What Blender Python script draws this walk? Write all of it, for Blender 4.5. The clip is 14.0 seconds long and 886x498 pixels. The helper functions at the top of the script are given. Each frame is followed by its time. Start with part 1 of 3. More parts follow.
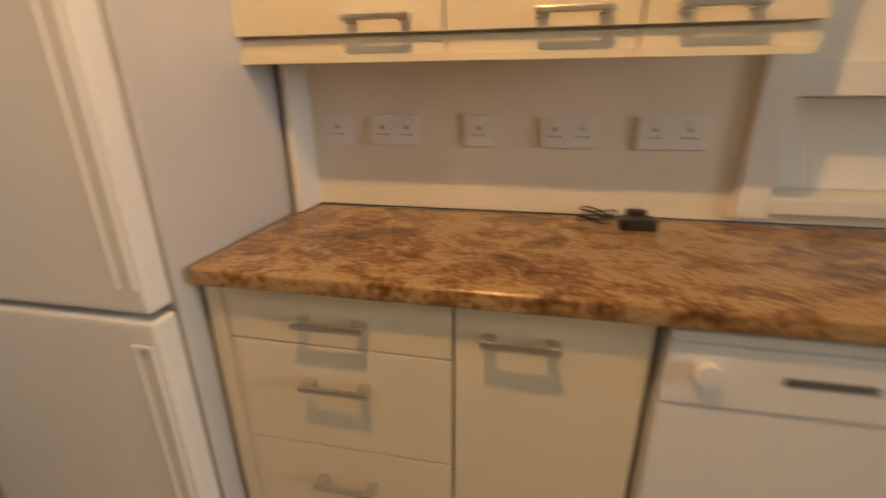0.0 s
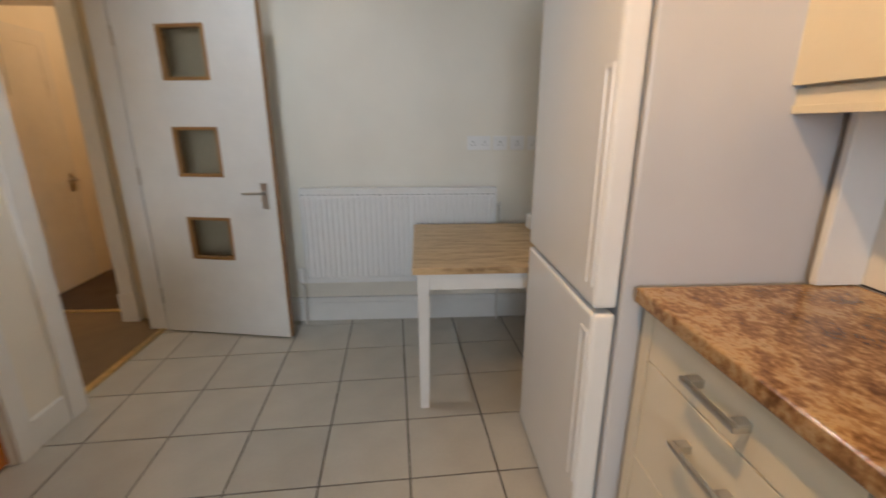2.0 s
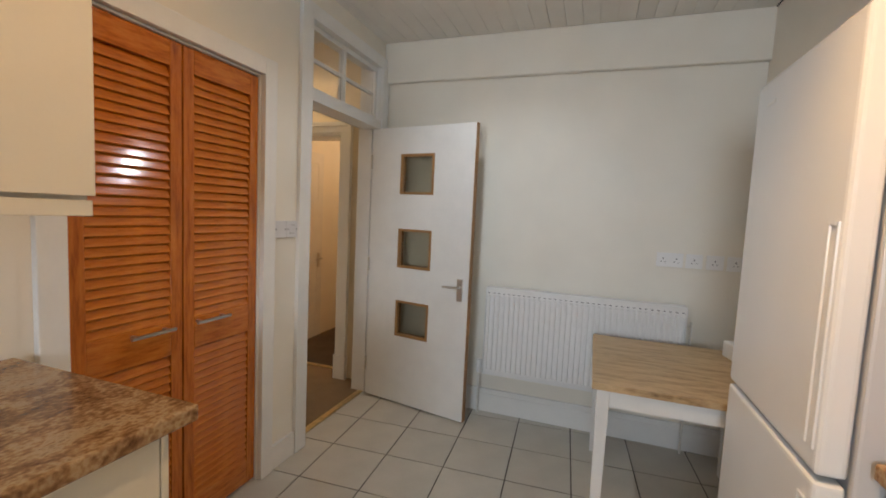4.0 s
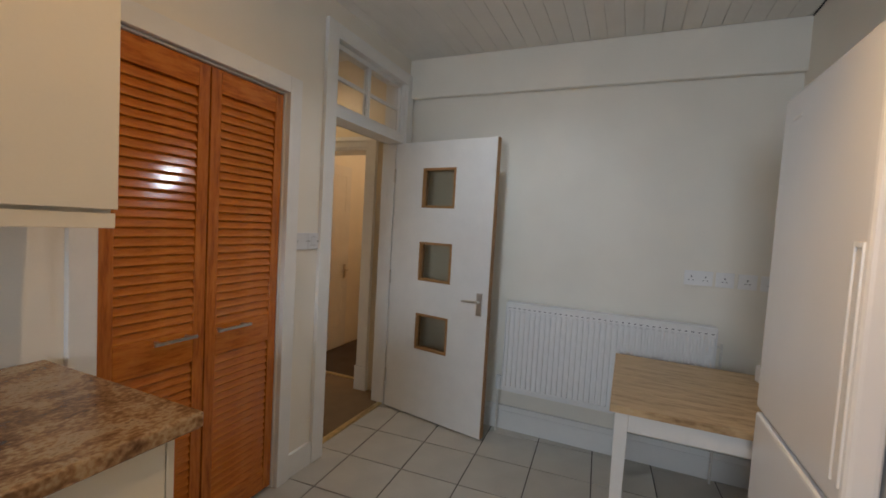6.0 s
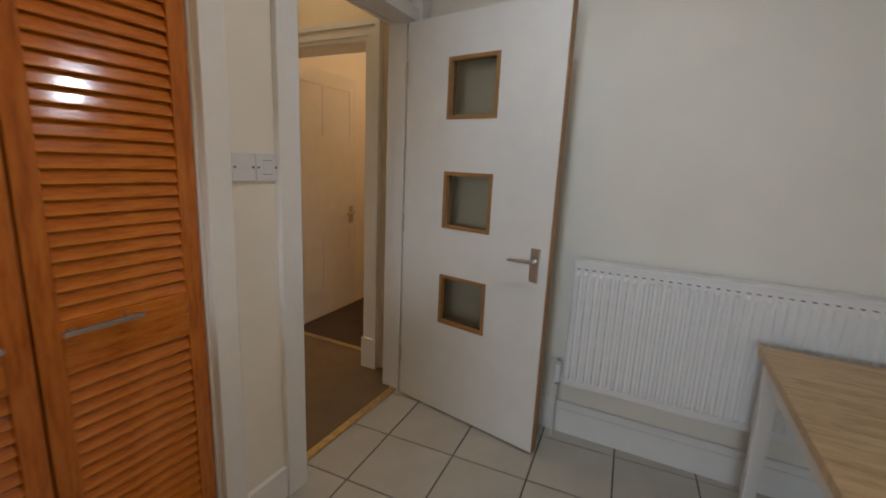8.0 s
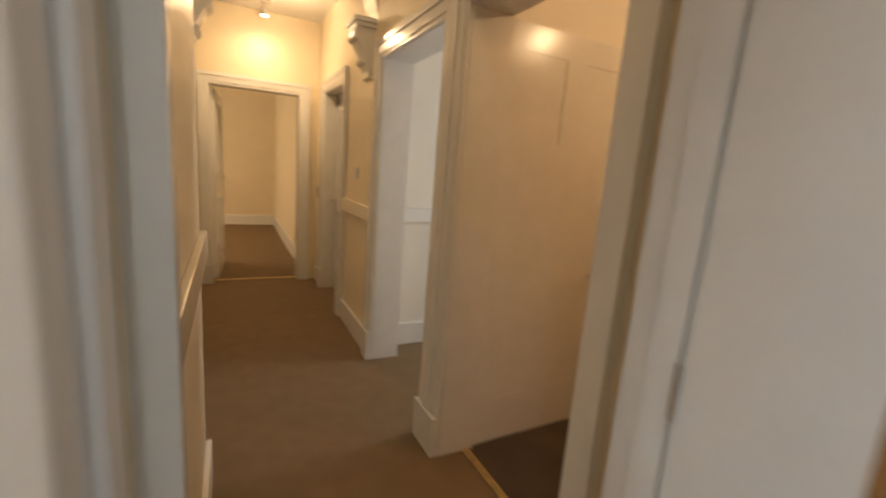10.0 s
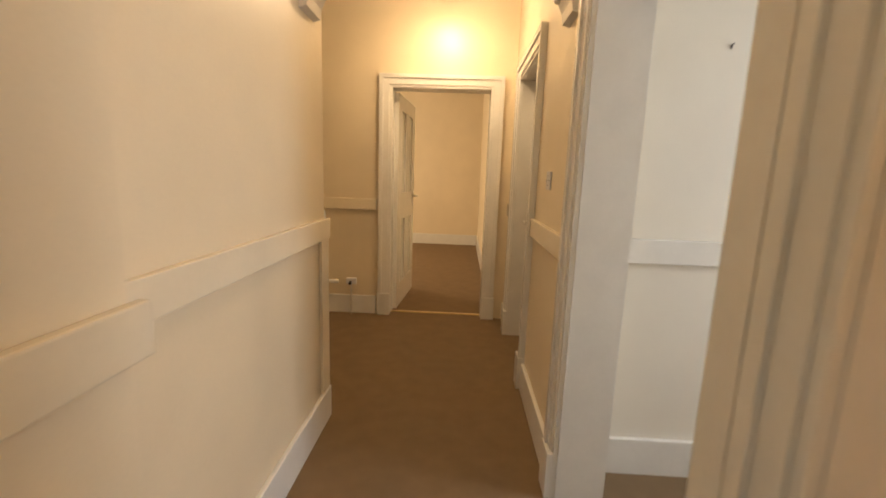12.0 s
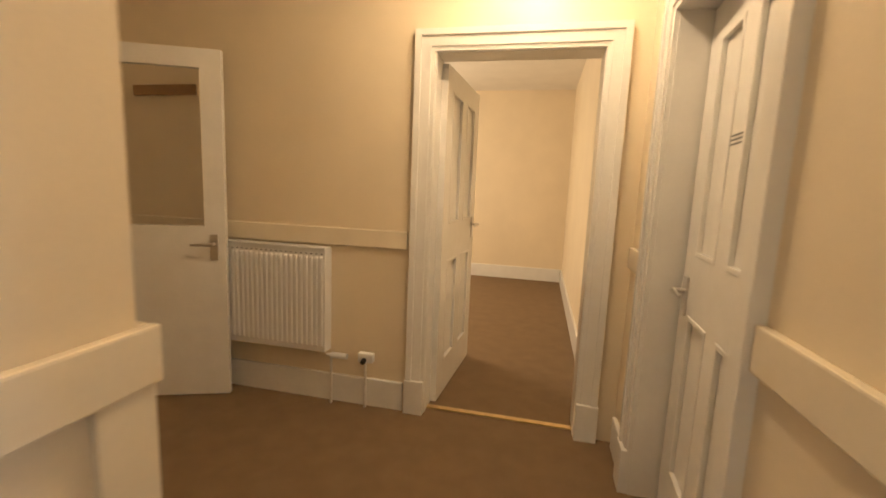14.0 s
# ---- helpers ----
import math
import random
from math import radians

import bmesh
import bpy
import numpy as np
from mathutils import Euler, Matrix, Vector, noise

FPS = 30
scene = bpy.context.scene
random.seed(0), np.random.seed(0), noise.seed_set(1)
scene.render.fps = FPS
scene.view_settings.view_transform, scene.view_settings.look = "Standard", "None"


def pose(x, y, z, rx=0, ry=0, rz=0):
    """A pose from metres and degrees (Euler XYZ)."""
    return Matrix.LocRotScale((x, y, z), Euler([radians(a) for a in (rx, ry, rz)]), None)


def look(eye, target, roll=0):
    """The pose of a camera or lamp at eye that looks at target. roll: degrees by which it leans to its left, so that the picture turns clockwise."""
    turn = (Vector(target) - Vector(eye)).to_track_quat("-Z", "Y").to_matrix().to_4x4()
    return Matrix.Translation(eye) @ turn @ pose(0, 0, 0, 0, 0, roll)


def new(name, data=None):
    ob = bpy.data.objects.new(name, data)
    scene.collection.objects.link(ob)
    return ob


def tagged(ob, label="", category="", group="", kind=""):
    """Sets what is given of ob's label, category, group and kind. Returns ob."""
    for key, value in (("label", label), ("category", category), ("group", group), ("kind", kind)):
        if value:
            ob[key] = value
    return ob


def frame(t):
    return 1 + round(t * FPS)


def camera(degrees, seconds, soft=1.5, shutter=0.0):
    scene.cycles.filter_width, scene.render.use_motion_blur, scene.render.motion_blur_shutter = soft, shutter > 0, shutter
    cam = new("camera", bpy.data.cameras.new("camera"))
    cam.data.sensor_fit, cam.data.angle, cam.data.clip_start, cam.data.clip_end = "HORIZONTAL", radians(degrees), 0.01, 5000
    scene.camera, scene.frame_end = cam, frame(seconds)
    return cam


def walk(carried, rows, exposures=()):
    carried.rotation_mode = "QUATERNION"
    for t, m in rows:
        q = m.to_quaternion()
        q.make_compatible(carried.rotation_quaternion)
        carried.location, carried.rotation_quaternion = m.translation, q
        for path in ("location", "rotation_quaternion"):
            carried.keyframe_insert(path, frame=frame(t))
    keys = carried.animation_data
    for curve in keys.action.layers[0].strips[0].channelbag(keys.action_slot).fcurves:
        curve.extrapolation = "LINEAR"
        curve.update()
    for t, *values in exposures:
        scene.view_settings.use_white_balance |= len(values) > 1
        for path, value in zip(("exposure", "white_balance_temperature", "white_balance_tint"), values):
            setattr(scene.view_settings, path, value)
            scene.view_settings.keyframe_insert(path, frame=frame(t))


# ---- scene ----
cam = camera(92.1, 14.0, 1.7, 0.5)
PATH = [
    (0, (2.48, 1.437, 1.247), (2.112, 3.279, 0.559), -0.3),
    (0.5, (2.493, 1.542, 1.225), (1.427, 3.117, 0.606), 1.1),
    (1, (2.523, 1.613, 1.24), (1.042, 2.794, 0.599), 2.3),
    (1.5, (2.644, 1.64, 1.256), (0.821, 2.182, 0.636), 2.4),
    (2, (2.748, 1.61, 1.288), (0.83, 1.714, 0.731), -0.0),
    (2.4, (2.846, 1.524, 1.307), (0.914, 1.398, 0.805), 0.1),
    (3, (2.939, 1.48, 1.334), (1.008, 1.169, 0.917), -0.0),
    (3.5, (2.941, 1.5, 1.382), (1.033, 0.948, 1.145), 1.6),
    (6, (2.915, 1.594, 1.405), (1.083, 0.8, 1.294), 3.3),
    (6.5, (2.833, 1.541, 1.367), (1.042, 0.698, 1.08), 2.8),
    (7, (2.637, 1.414, 1.319), (0.84, 0.614, 0.96), 2.0),
    (9.3, (1.238, 0.738, 1.312), (-0.26, -0.542, 0.966), 2.9),
    (9.5, (1.12, 0.64, 1.301), (-0.276, -0.757, 0.991), 2.8),
    (10, (0.799, 0.379, 1.339), (-0.088, -1.376, 0.972), 4.4),
    (10.5, (0.565, 0.07, 1.205), (0.064, -1.849, 0.948), 3.6),
    (11, (0.486, -0.187, 1.273), (0.172, -2.132, 0.929), 1.7),
    (11.5, (0.425, -0.475, 1.268), (0.281, -2.435, 0.926), 1.2),
    (12, (0.363, -0.763, 1.268), (0.436, -2.732, 0.928), 2.0),
    (12.5, (0.372, -1.116, 1.264), (0.439, -3.09, 0.947), 1.8),
    (13, (0.402, -1.519, 1.272), (0.477, -3.491, 0.948), -0.4),
    (13.5, (0.388, -1.907, 1.282), (0.712, -3.865, 1.034), 1.3),
    (14, (0.397, -2.258, 1.284), (0.827, -4.192, 1.007), 2.4),
]
EXPOSURES = [(0, -0.55, 8100, 12), (1.0, -0.35, 7600, 11), (2.0, -0.25, 6500, 10), (3.5, -0.1, 6500, 10), (6, -0.62, 6200, 10), (7, -0.52, 6150, 10), (9.4, -0.62, 6900, 11), (10.2, 0.0, 6900, 11), (11, 0.25, 7000, 10), (12.5, 0.08, 6450, 10), (14, 0.4, 6200, 10)]
walk(cam, [(t, look(*row)) for t, *row in PATH], EXPOSURES)

# ---- world and lights ----
world = bpy.data.worlds.new("world")
scene.world = world
world.use_nodes = True
wn = world.node_tree
sky = wn.nodes.new("ShaderNodeTexSky")
sky.sky_type = 'NISHITA'
sky.sun_disc = False
sky.sun_elevation = radians(35)
sky.sun_rotation = radians(160)
bg = wn.nodes["Background"]
bg.inputs["Strength"].default_value = 0.12
wn.links.new(sky.outputs[0], bg.inputs[0])


def area_lamp(name, m, sx, sy, power, colour, spread=180):
    d = bpy.data.lights.new(name, 'AREA')
    d.shape, d.size, d.size_y, d.energy, d.color, d.spread = 'RECTANGLE', sx, sy, power, colour, radians(spread)
    ob = new(name, d)
    ob.matrix_world = m
    return ob


def bulb(name, x, y, z, power, colour, radius=0.04):
    d = bpy.data.lights.new(name, 'POINT')
    d.energy, d.color, d.shadow_soft_size = power, colour, radius
    ob = new(name, d)
    ob.location = (x, y, z)
    return ob


def spot_lamp(name, m, power, colour, cone=176):
    d = bpy.data.lights.new(name, 'SPOT')
    d.energy, d.color, d.shadow_soft_size, d.spot_size, d.spot_blend = power, colour, 0.03, radians(cone), 0.9
    ob = new(name, d)
    ob.matrix_world = m
    return ob


WARM = (1.0, 0.70, 0.40)
COOL = (0.80, 0.90, 1.0)
# daylight in the kitchen window opening and from inside the passage
area_lamp("kitchen_daylight", look((6.58, 1.2, 1.60), (0.0, 1.35, 1.35)), 1.2, 1.05, 21, COOL, 90)
area_lamp("passage_daylight", look((-2.55, -1.8, 1.5), (1.0, -2.0, 1.0)), 0.8, 1.3, 21, (0.93, 0.95, 1.0), 140)
# warm unseen fill added in the end room, whose walls have no window
area_lamp("bedroom_fill", look((3.35, -6.8, 1.5), (0.0, -6.6, 1.0)), 1.2, 1.3, 75, (1.0, 0.74, 0.46))
# the ceiling lamps
spot_lamp("kitchen_spot", look((2.32, 1.55, 2.52), (2.40, 2.5, 1.05)), 102, (1.0, 0.60, 0.27), 105)
spot_lamp("kitchen_spot", look((2.22, 1.50, 2.50), (2.10, 0.0, 1.15)), 34, (1.0, 0.62, 0.30), 100)
spot_lamp("kitchen_downlight", look((0.95, 0.85, 2.555), (1.0, 1.15, 0.0)), 25, (0.86, 0.93, 1.0), 150)
spot_lamp("hall_spot_far", look((0.52, -4.10, 2.53), (0.50, -4.40, 0.9)), 18, WARM)
bulb("hall_bulb_end", 0.50, -3.75, 2.50, 20, WARM)
bulb("hall_bulb_mid", 0.50, -1.90, 2.52, 3.2, WARM)
spot_lamp("hall_spot_near", look((0.22, -0.66, 2.50), (0.22, -0.70, 0.0)), 5, WARM)
# unseen fill without a fitting, added to brighten the open side room door
bulb("side_room_fill", -1.3, -0.2, 2.3, 20, WARM)


# ---- materials ----
def material(name, colour, rough=0.6, metal=0.0, vary=0.08, scale=6.0, bump=0.05, fine=120.0, stretch=(1, 1, 1), spread=0.0, coat=0.0):
    m = bpy.data.materials.new(name)
    m.use_nodes = True
    n, l = m.node_tree.nodes, m.node_tree.links
    b = n["Principled BSDF"]
    b.inputs["Roughness"].default_value = rough
    b.inputs["Metallic"].default_value = metal
    b.inputs["Coat Weight"].default_value = coat
    tc, mp = n.new("ShaderNodeTexCoord"), n.new("ShaderNodeMapping")
    mp.inputs["Scale"].default_value = stretch
    l.new(tc.outputs["Object"], mp.inputs[0])
    big, small = n.new("ShaderNodeTexNoise"), n.new("ShaderNodeTexNoise")
    big.inputs["Scale"].default_value, big.inputs["Detail"].default_value = scale, 4
    small.inputs["Scale"].default_value, small.inputs["Detail"].default_value = fine, 3
    l.new(mp.outputs[0], big.inputs[0])
    l.new(mp.outputs[0], small.inputs[0])
    ramp = n.new("ShaderNodeMapRange")
    ramp.inputs[1].default_value, ramp.inputs[2].default_value = 0.3, 0.7
    ramp.inputs[3].default_value, ramp.inputs[4].default_value = 1 - vary, 1 + vary
    mix = n.new("ShaderNodeMath")
    mix.operation = 'MULTIPLY_ADD'
    mix.inputs[1].default_value = 0.35
    l.new(small.outputs[0], mix.inputs[0])
    l.new(big.outputs[0], mix.inputs[2])
    sub = n.new("ShaderNodeMath")
    sub.operation = 'SUBTRACT'
    sub.inputs[1].default_value = 0.175
    l.new(mix.outputs[0], sub.inputs[0])
    l.new(sub.outputs[0], ramp.inputs[0])
    last = ramp.outputs[0]
    if spread:
        info, r2, mul = n.new("ShaderNodeObjectInfo"), n.new("ShaderNodeMapRange"), n.new("ShaderNodeMath")
        r2.inputs[3].default_value, r2.inputs[4].default_value = 1 - spread, 1 + spread
        mul.operation = 'MULTIPLY'
        l.new(info.outputs["Random"], r2.inputs[0])
        l.new(r2.outputs[0], mul.inputs[0])
        l.new(last, mul.inputs[1])
        last = mul.outputs[0]
    sc = n.new("ShaderNodeVectorMath")
    sc.operation = 'SCALE'
    sc.inputs[0].default_value = colour
    l.new(last, sc.inputs["Scale"])
    l.new(sc.outputs[0], b.inputs["Base Color"])
    if bump:
        bp = n.new("ShaderNodeBump")
        bp.inputs["Strength"].default_value = bump
        bp.inputs["Distance"].default_value = 0.004
        l.new(mix.outputs[0], bp.inputs["Height"])
        l.new(bp.outputs[0], b.inputs["Normal"])
    return m


def ramp_material(name, stops, rough, scale, stretch=(1, 1, 1), bump=0.05, detail=8, distort=0.0, fine=60.0, mixfine=0.3):
    m = bpy.data.materials.new(name)
    m.use_nodes = True
    n, l = m.node_tree.nodes, m.node_tree.links
    b = n["Principled BSDF"]
    b.inputs["Roughness"].default_value = rough
    tc, mp = n.new("ShaderNodeTexCoord"), n.new("ShaderNodeMapping")
    mp.inputs["Scale"].default_value = stretch
    l.new(tc.outputs["Object"], mp.inputs[0])
    big, small = n.new("ShaderNodeTexNoise"), n.new("ShaderNodeTexNoise")
    big.inputs["Scale"].default_value, big.inputs["Detail"].default_value = scale, detail
    big.inputs["Distortion"].default_value = distort
    small.inputs["Scale"].default_value, small.inputs["Detail"].default_value = fine, 4
    l.new(mp.outputs[0], big.inputs[0])
    l.new(mp.outputs[0], small.inputs[0])
    mix = n.new("ShaderNodeMix")
    mix.inputs["Factor"].default_value = mixfine
    l.new(big.outputs[0], mix.inputs[2])
    l.new(small.outputs[0], mix.inputs[3])
    cr = n.new("ShaderNodeValToRGB")
    while len(cr.color_ramp.elements) < len(stops):
        cr.color_ramp.elements.new(0.5)
    for e, (p, c) in zip(cr.color_ramp.elements, stops):
        e.position, e.color = p, (*c, 1)
    l.new(mix.outputs[0], cr.inputs[0])
    l.new(cr.outputs[0], b.inputs["Base Color"])
    bp = n.new("ShaderNodeBump")
    bp.inputs["Strength"].default_value = bump
    bp.inputs["Distance"].default_value = 0.003
    l.new(mix.outputs[0], bp.inputs["Height"])
    l.new(bp.outputs[0], b.inputs["Normal"])
    return m


def glass(name, rough, colour=(1, 1, 1), alpha=0.35):
    m = bpy.data.materials.new(name)
    m.use_nodes = True
    b = m.node_tree.nodes["Principled BSDF"]
    b.inputs["Base Color"].default_value = (*colour, 1)
    b.inputs["Roughness"].default_value = rough
    b.inputs["Transmission Weight"].default_value = 1.0
    b.inputs["IOR"].default_value = 1.45
    return m


def glowing(name, colour, strength):
    m = bpy.data.materials.new(name)
    m.use_nodes = True
    b = m.node_tree.nodes["Principled BSDF"]
    b.inputs["Emission Color"].default_value = (*colour, 1)
    b.inputs["Emission Strength"].default_value = strength
    return m


CREAM = material("cream_wall_paint", (0.80, 0.765, 0.69), 0.55, vary=0.03, scale=3, bump=0.12, fine=160)
HALLWALL = material("hall_wall_paint", (0.78, 0.68, 0.51), 0.38, vary=0.04, scale=2.5, bump=0.15, fine=130)
PALE = material("pale_wall_paint", (0.80, 0.76, 0.68), 0.5, vary=0.03, scale=3, bump=0.12, fine=150)
WHITE = material("white_gloss_paint", (0.80, 0.79, 0.76), 0.22, vary=0.03, scale=8, bump=0.06, fine=60)
SATIN = material("white_satin_paint", (0.78, 0.78, 0.77), 0.40, vary=0.025, scale=9, bump=0.05, fine=70)
CEIL = material("white_ceiling_paint", (0.80, 0.78, 0.74), 0.6, vary=0.03, scale=4, bump=0.05)
FRIDGE = material("white_enamel", (0.80, 0.80, 0.80), 0.25, vary=0.015, scale=4, bump=0.015, fine=200)
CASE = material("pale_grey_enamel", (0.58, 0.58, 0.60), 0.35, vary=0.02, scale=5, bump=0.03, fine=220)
UNIT = material("cream_laminate", (0.76, 0.69, 0.55), 0.33, vary=0.02, scale=5, bump=0.02, fine=150)
PLASTIC = material("white_plastic", (0.80, 0.80, 0.80), 0.3, vary=0.02, scale=20, bump=0.01)
GREYSLOT = material("grey_slot", (0.12, 0.12, 0.13), 0.5, vary=0.05)
BLACK = material("black_plastic", (0.02, 0.02, 0.022), 0.4, vary=0.1, scale=30)
STEEL = material("brushed_steel", (0.62, 0.60, 0.57), 0.28, metal=1.0, vary=0.06, scale=40, stretch=(1, 1, 8), bump=0.04)
BRASS = material("brass_strip", (0.70, 0.55, 0.28), 0.35, metal=1.0, vary=0.15, scale=30)
COPPER = material("painted_pipe", (0.70, 0.68, 0.64), 0.35, vary=0.1, scale=30)
TILE = material("beige_floor_tile", (0.50, 0.475, 0.42), 0.28, vary=0.07, scale=5, bump=0.05, fine=90, spread=0.05)
GROUT = material("dark_grout", (0.065, 0.056, 0.05), 0.8, vary=0.2, scale=30, bump=0.2)
CARPET = material("brown_carpet", (0.20, 0.132, 0.07), 0.95, vary=0.07, scale=9, bump=0.9, fine=420)
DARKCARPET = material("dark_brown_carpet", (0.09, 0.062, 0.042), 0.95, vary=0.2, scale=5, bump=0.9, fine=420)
STONE = ramp_material("mottled_brown_laminate", [(0.36, (0.10, 0.042, 0.014)), (0.45, (0.21, 0.105, 0.040)), (0.51, (0.33, 0.185, 0.080)), (0.58, (0.46, 0.31, 0.16)), (0.68, (0.19, 0.10, 0.042))], 0.22, 8, stretch=(1, 1.3, 1), bump=0.02, distort=0.9, fine=75, mixfine=0.42)
PINE = ramp_material("orange_stained_pine", [(0.3, (0.26, 0.060, 0.007)), (0.5, (0.50, 0.15, 0.018)), (0.72, (0.60, 0.215, 0.032))], 0.13, 10, stretch=(1.0, 4, 7), bump=0.08, fine=50)
PINEV = ramp_material("orange_stained_pine_upright", [(0.3, (0.24, 0.056, 0.007)), (0.5, (0.46, 0.135, 0.016)), (0.72, (0.56, 0.20, 0.03))], 0.24, 10, stretch=(7, 4, 0.7), bump=0.08, fine=50)
OAK = ramp_material("pale_oak", [(0.30, (0.20, 0.115, 0.05)), (0.40, (0.40, 0.26, 0.13)), (0.52, (0.56, 0.39, 0.21)), (0.7, (0.64, 0.47, 0.27))], 0.42, 5, stretch=(8, 0.9, 3), bump=0.08, detail=6, distort=0.6, fine=26, mixfine=0.4)
BEAD = material("oak_glazing_bead", (0.33, 0.17, 0.06), 0.4, vary=0.15, scale=20, stretch=(1, 1, 3))
ORANGE = material("ochre_wall_paint", (0.60, 0.38, 0.14), 0.5, vary=0.04, scale=3, bump=0.12, fine=140)
# white plastic of the switch plates, greyed for the shadow they sit in
PLATE = material("shaded_white_plastic", (0.66, 0.67, 0.70), 0.3, vary=0.03, scale=20, bump=0.01)
DADO = material("cream_gloss_paint", (0.79, 0.71, 0.56), 0.25, vary=0.03, scale=6, bump=0.08, fine=80)
FROST = glass("etched_glass", 0.2, (0.46, 0.42, 0.34))
CLEAR = glass("clear_glass", 0.02)
LENS = glowing("lit_lens", (1.0, 0.95, 0.85), 45)
GLOW = glowing("lit_lamp", (1.0, 0.78, 0.5), 30)
SKYCARD = glowing("daylight_beyond", (0.85, 0.93, 1.0), 2.5)


# ---- mesh helpers ----
def box(bm, x0, x1, y0, y1, z0, z1, m=None):
    vs = [bm.verts.new((x, y, z)) for z in (z0, z1) for y in (y0, y1) for x in (x0, x1)]
    for f in ((0, 2, 3, 1), (4, 5, 7, 6), (0, 1, 5, 4), (2, 6, 7, 3), (0, 4, 6, 2), (1, 3, 7, 5)):
        bm.faces.new([vs[i] for i in f])
    if m is not None:
        bmesh.ops.transform(bm, matrix=m, verts=vs)
    return vs


def rod(bm, a, b, r, seg=12, r2=None):
    a, b = Vector(a), Vector(b)
    d = b - a
    m = Matrix.Translation((a + b) / 2) @ d.to_track_quat('Z', 'Y').to_matrix().to_4x4()
    bmesh.ops.create_cone(bm, cap_ends=True, segments=seg, radius1=r, radius2=r if r2 is None else r2, depth=d.length, matrix=m)


def soften(bm, w, seg=2):
    bmesh.ops.bevel(bm, geom=list(bm.edges), offset=w, segments=seg, affect='EDGES', profile=0.6)


def mesh_of(name, bm, mat):
    bmesh.ops.recalc_face_normals(bm, faces=bm.faces[:])
    me = bpy.data.meshes.new(name)
    bm.to_mesh(me)
    bm.free()
    me.materials.append(mat)
    return me


def part(name, bm, mat, parent, label="", smooth=False):
    me = mesh_of(name, bm, mat)
    if smooth:
        me.polygons.foreach_set("use_smooth", [True] * len(me.polygons))
    ob = new(name, me)
    ob.parent = parent
    if label:
        tagged(ob, label)
    return ob


def bpart(name, parent, mat, dims, bevel=0.0, label="", seg=2):
    bm = bmesh.new()
    for d in (dims if isinstance(dims[0], (tuple, list)) else [dims]):
        box(bm, *d)
    if bevel:
        soften(bm, bevel, seg)
    return part(name, bm, mat, parent, label)


def thing(name, m, label, category, group="", kind=""):
    ob = new(name)
    ob.empty_display_size = 0.1
    ob.matrix_world = m
    return tagged(ob, label, category, group, kind)


def setting(name, mat, boxes, bevel=0.0, label="", category=""):
    bm = bmesh.new()
    for b in boxes:
        box(bm, *b)
    if bevel:
        soften(bm, bevel)
    ob = new(name, mesh_of(name, bm, mat))
    return tagged(ob, label or name.replace("_", " "), category or "structure", kind="structure")


# ---- kitchen shell ----
KH = 2.62
setting("floor_kitchen", GROUT, [(-0.15, 6.75, -0.07, 2.88, -0.12, -0.004)], label="dark grout bed under the kitchen floor tiles", category="floor")
setting("wall_radiator", CREAM, [(-0.15, 0, -0.15, 2.85, -0.1, 2.9)], label="cream painted plaster wall behind the radiator", category="wall")
setting("wall_beam", CREAM, [(0, 0.045, 0.001, 2.68, 2.335, KH)], 0.01, "cream painted boxed ledge along the wall top", "wall")
# door wall: doorway, pier, cupboard
DX0, DX1 = 0.10, 0.915
setting("wall_door", CREAM, [(0.0, DX0 - 0.03, -0.15, 0, -0.1, 2.9), (DX0 - 0.03, DX1 + 0.03, -0.15, 0, 2.46, 2.9), (DX1 + 0.03, 1.275, -0.15, 0, -0.1, 2.9),
                                (1.275, 2.095, -0.15, 0, 2.02, 2.9), (2.095, 6.75, -0.15, 0, -0.1, 2.9)], label="cream painted wall with doorway and louvred cupboard", category="wall")
setting("wall_counter", CREAM, [(0, 3.10, 2.68, 2.88, -0.1, 2.9), (3.10, 4.25, 2.68, 2.88, -0.1, 0.985), (3.10, 4.25, 2.80, 2.88, 0.985, 1.235), (3.10, 4.25, 2.68, 2.88, 1.235, 2.9), (4.25, 6.75, 2.68, 2.88, -0.1, 2.9)], label="cream painted wall above the long worktop", category="wall")
setting("wall_end", CREAM, [(6.6, 6.75, 0, 0.5, -0.1, 2.9), (6.6, 6.75, 1.9, 2.68, -0.1, 2.9), (6.6, 6.75, 0.5, 1.9, -0.1, 1.0), (6.6, 6.75, 0.5, 1.9, 2.2, 2.9)], label="cream painted end wall of the kitchen with a window", category="wall")
setting("wall_pier", CREAM, [(0.001, 1.12, 2.395, 2.679, 0, KH - 0.0005), (1.12, 1.78, 2.395, 2.679, 1.95, KH - 0.0005)], label="cream boxed pier behind table and over fridge", category="wall")
bm = bmesh.new()
y = -0.02
while y < 2.70:
    box(bm, -0.02, 6.65, y + 0.0014, y + 0.0986, KH, KH + 0.02)
    y += 0.1
box(bm, -0.15, 6.75, -0.15, 2.88, KH + 0.02, KH + 0.1)
tagged(new("ceiling_kitchen", mesh_of("ceiling_kitchen", bm, CEIL)), "white tongue and groove boarded ceiling", "ceiling", kind="structure")
setting("baseboard_kitchen", SATIN, [(0, 0.02, 0.02, 2.68, 0, 0.165), (0.02, 0.026, 0.02, 2.68, 0, 0.13)], 0.003, "white painted skirting board", "skirting board")
setting("baseboard_pier", SATIN, [(1.012, 1.195, 0, 0.018, 0, 0.13)], 0.003, "white painted skirting on the pier", "skirting board")
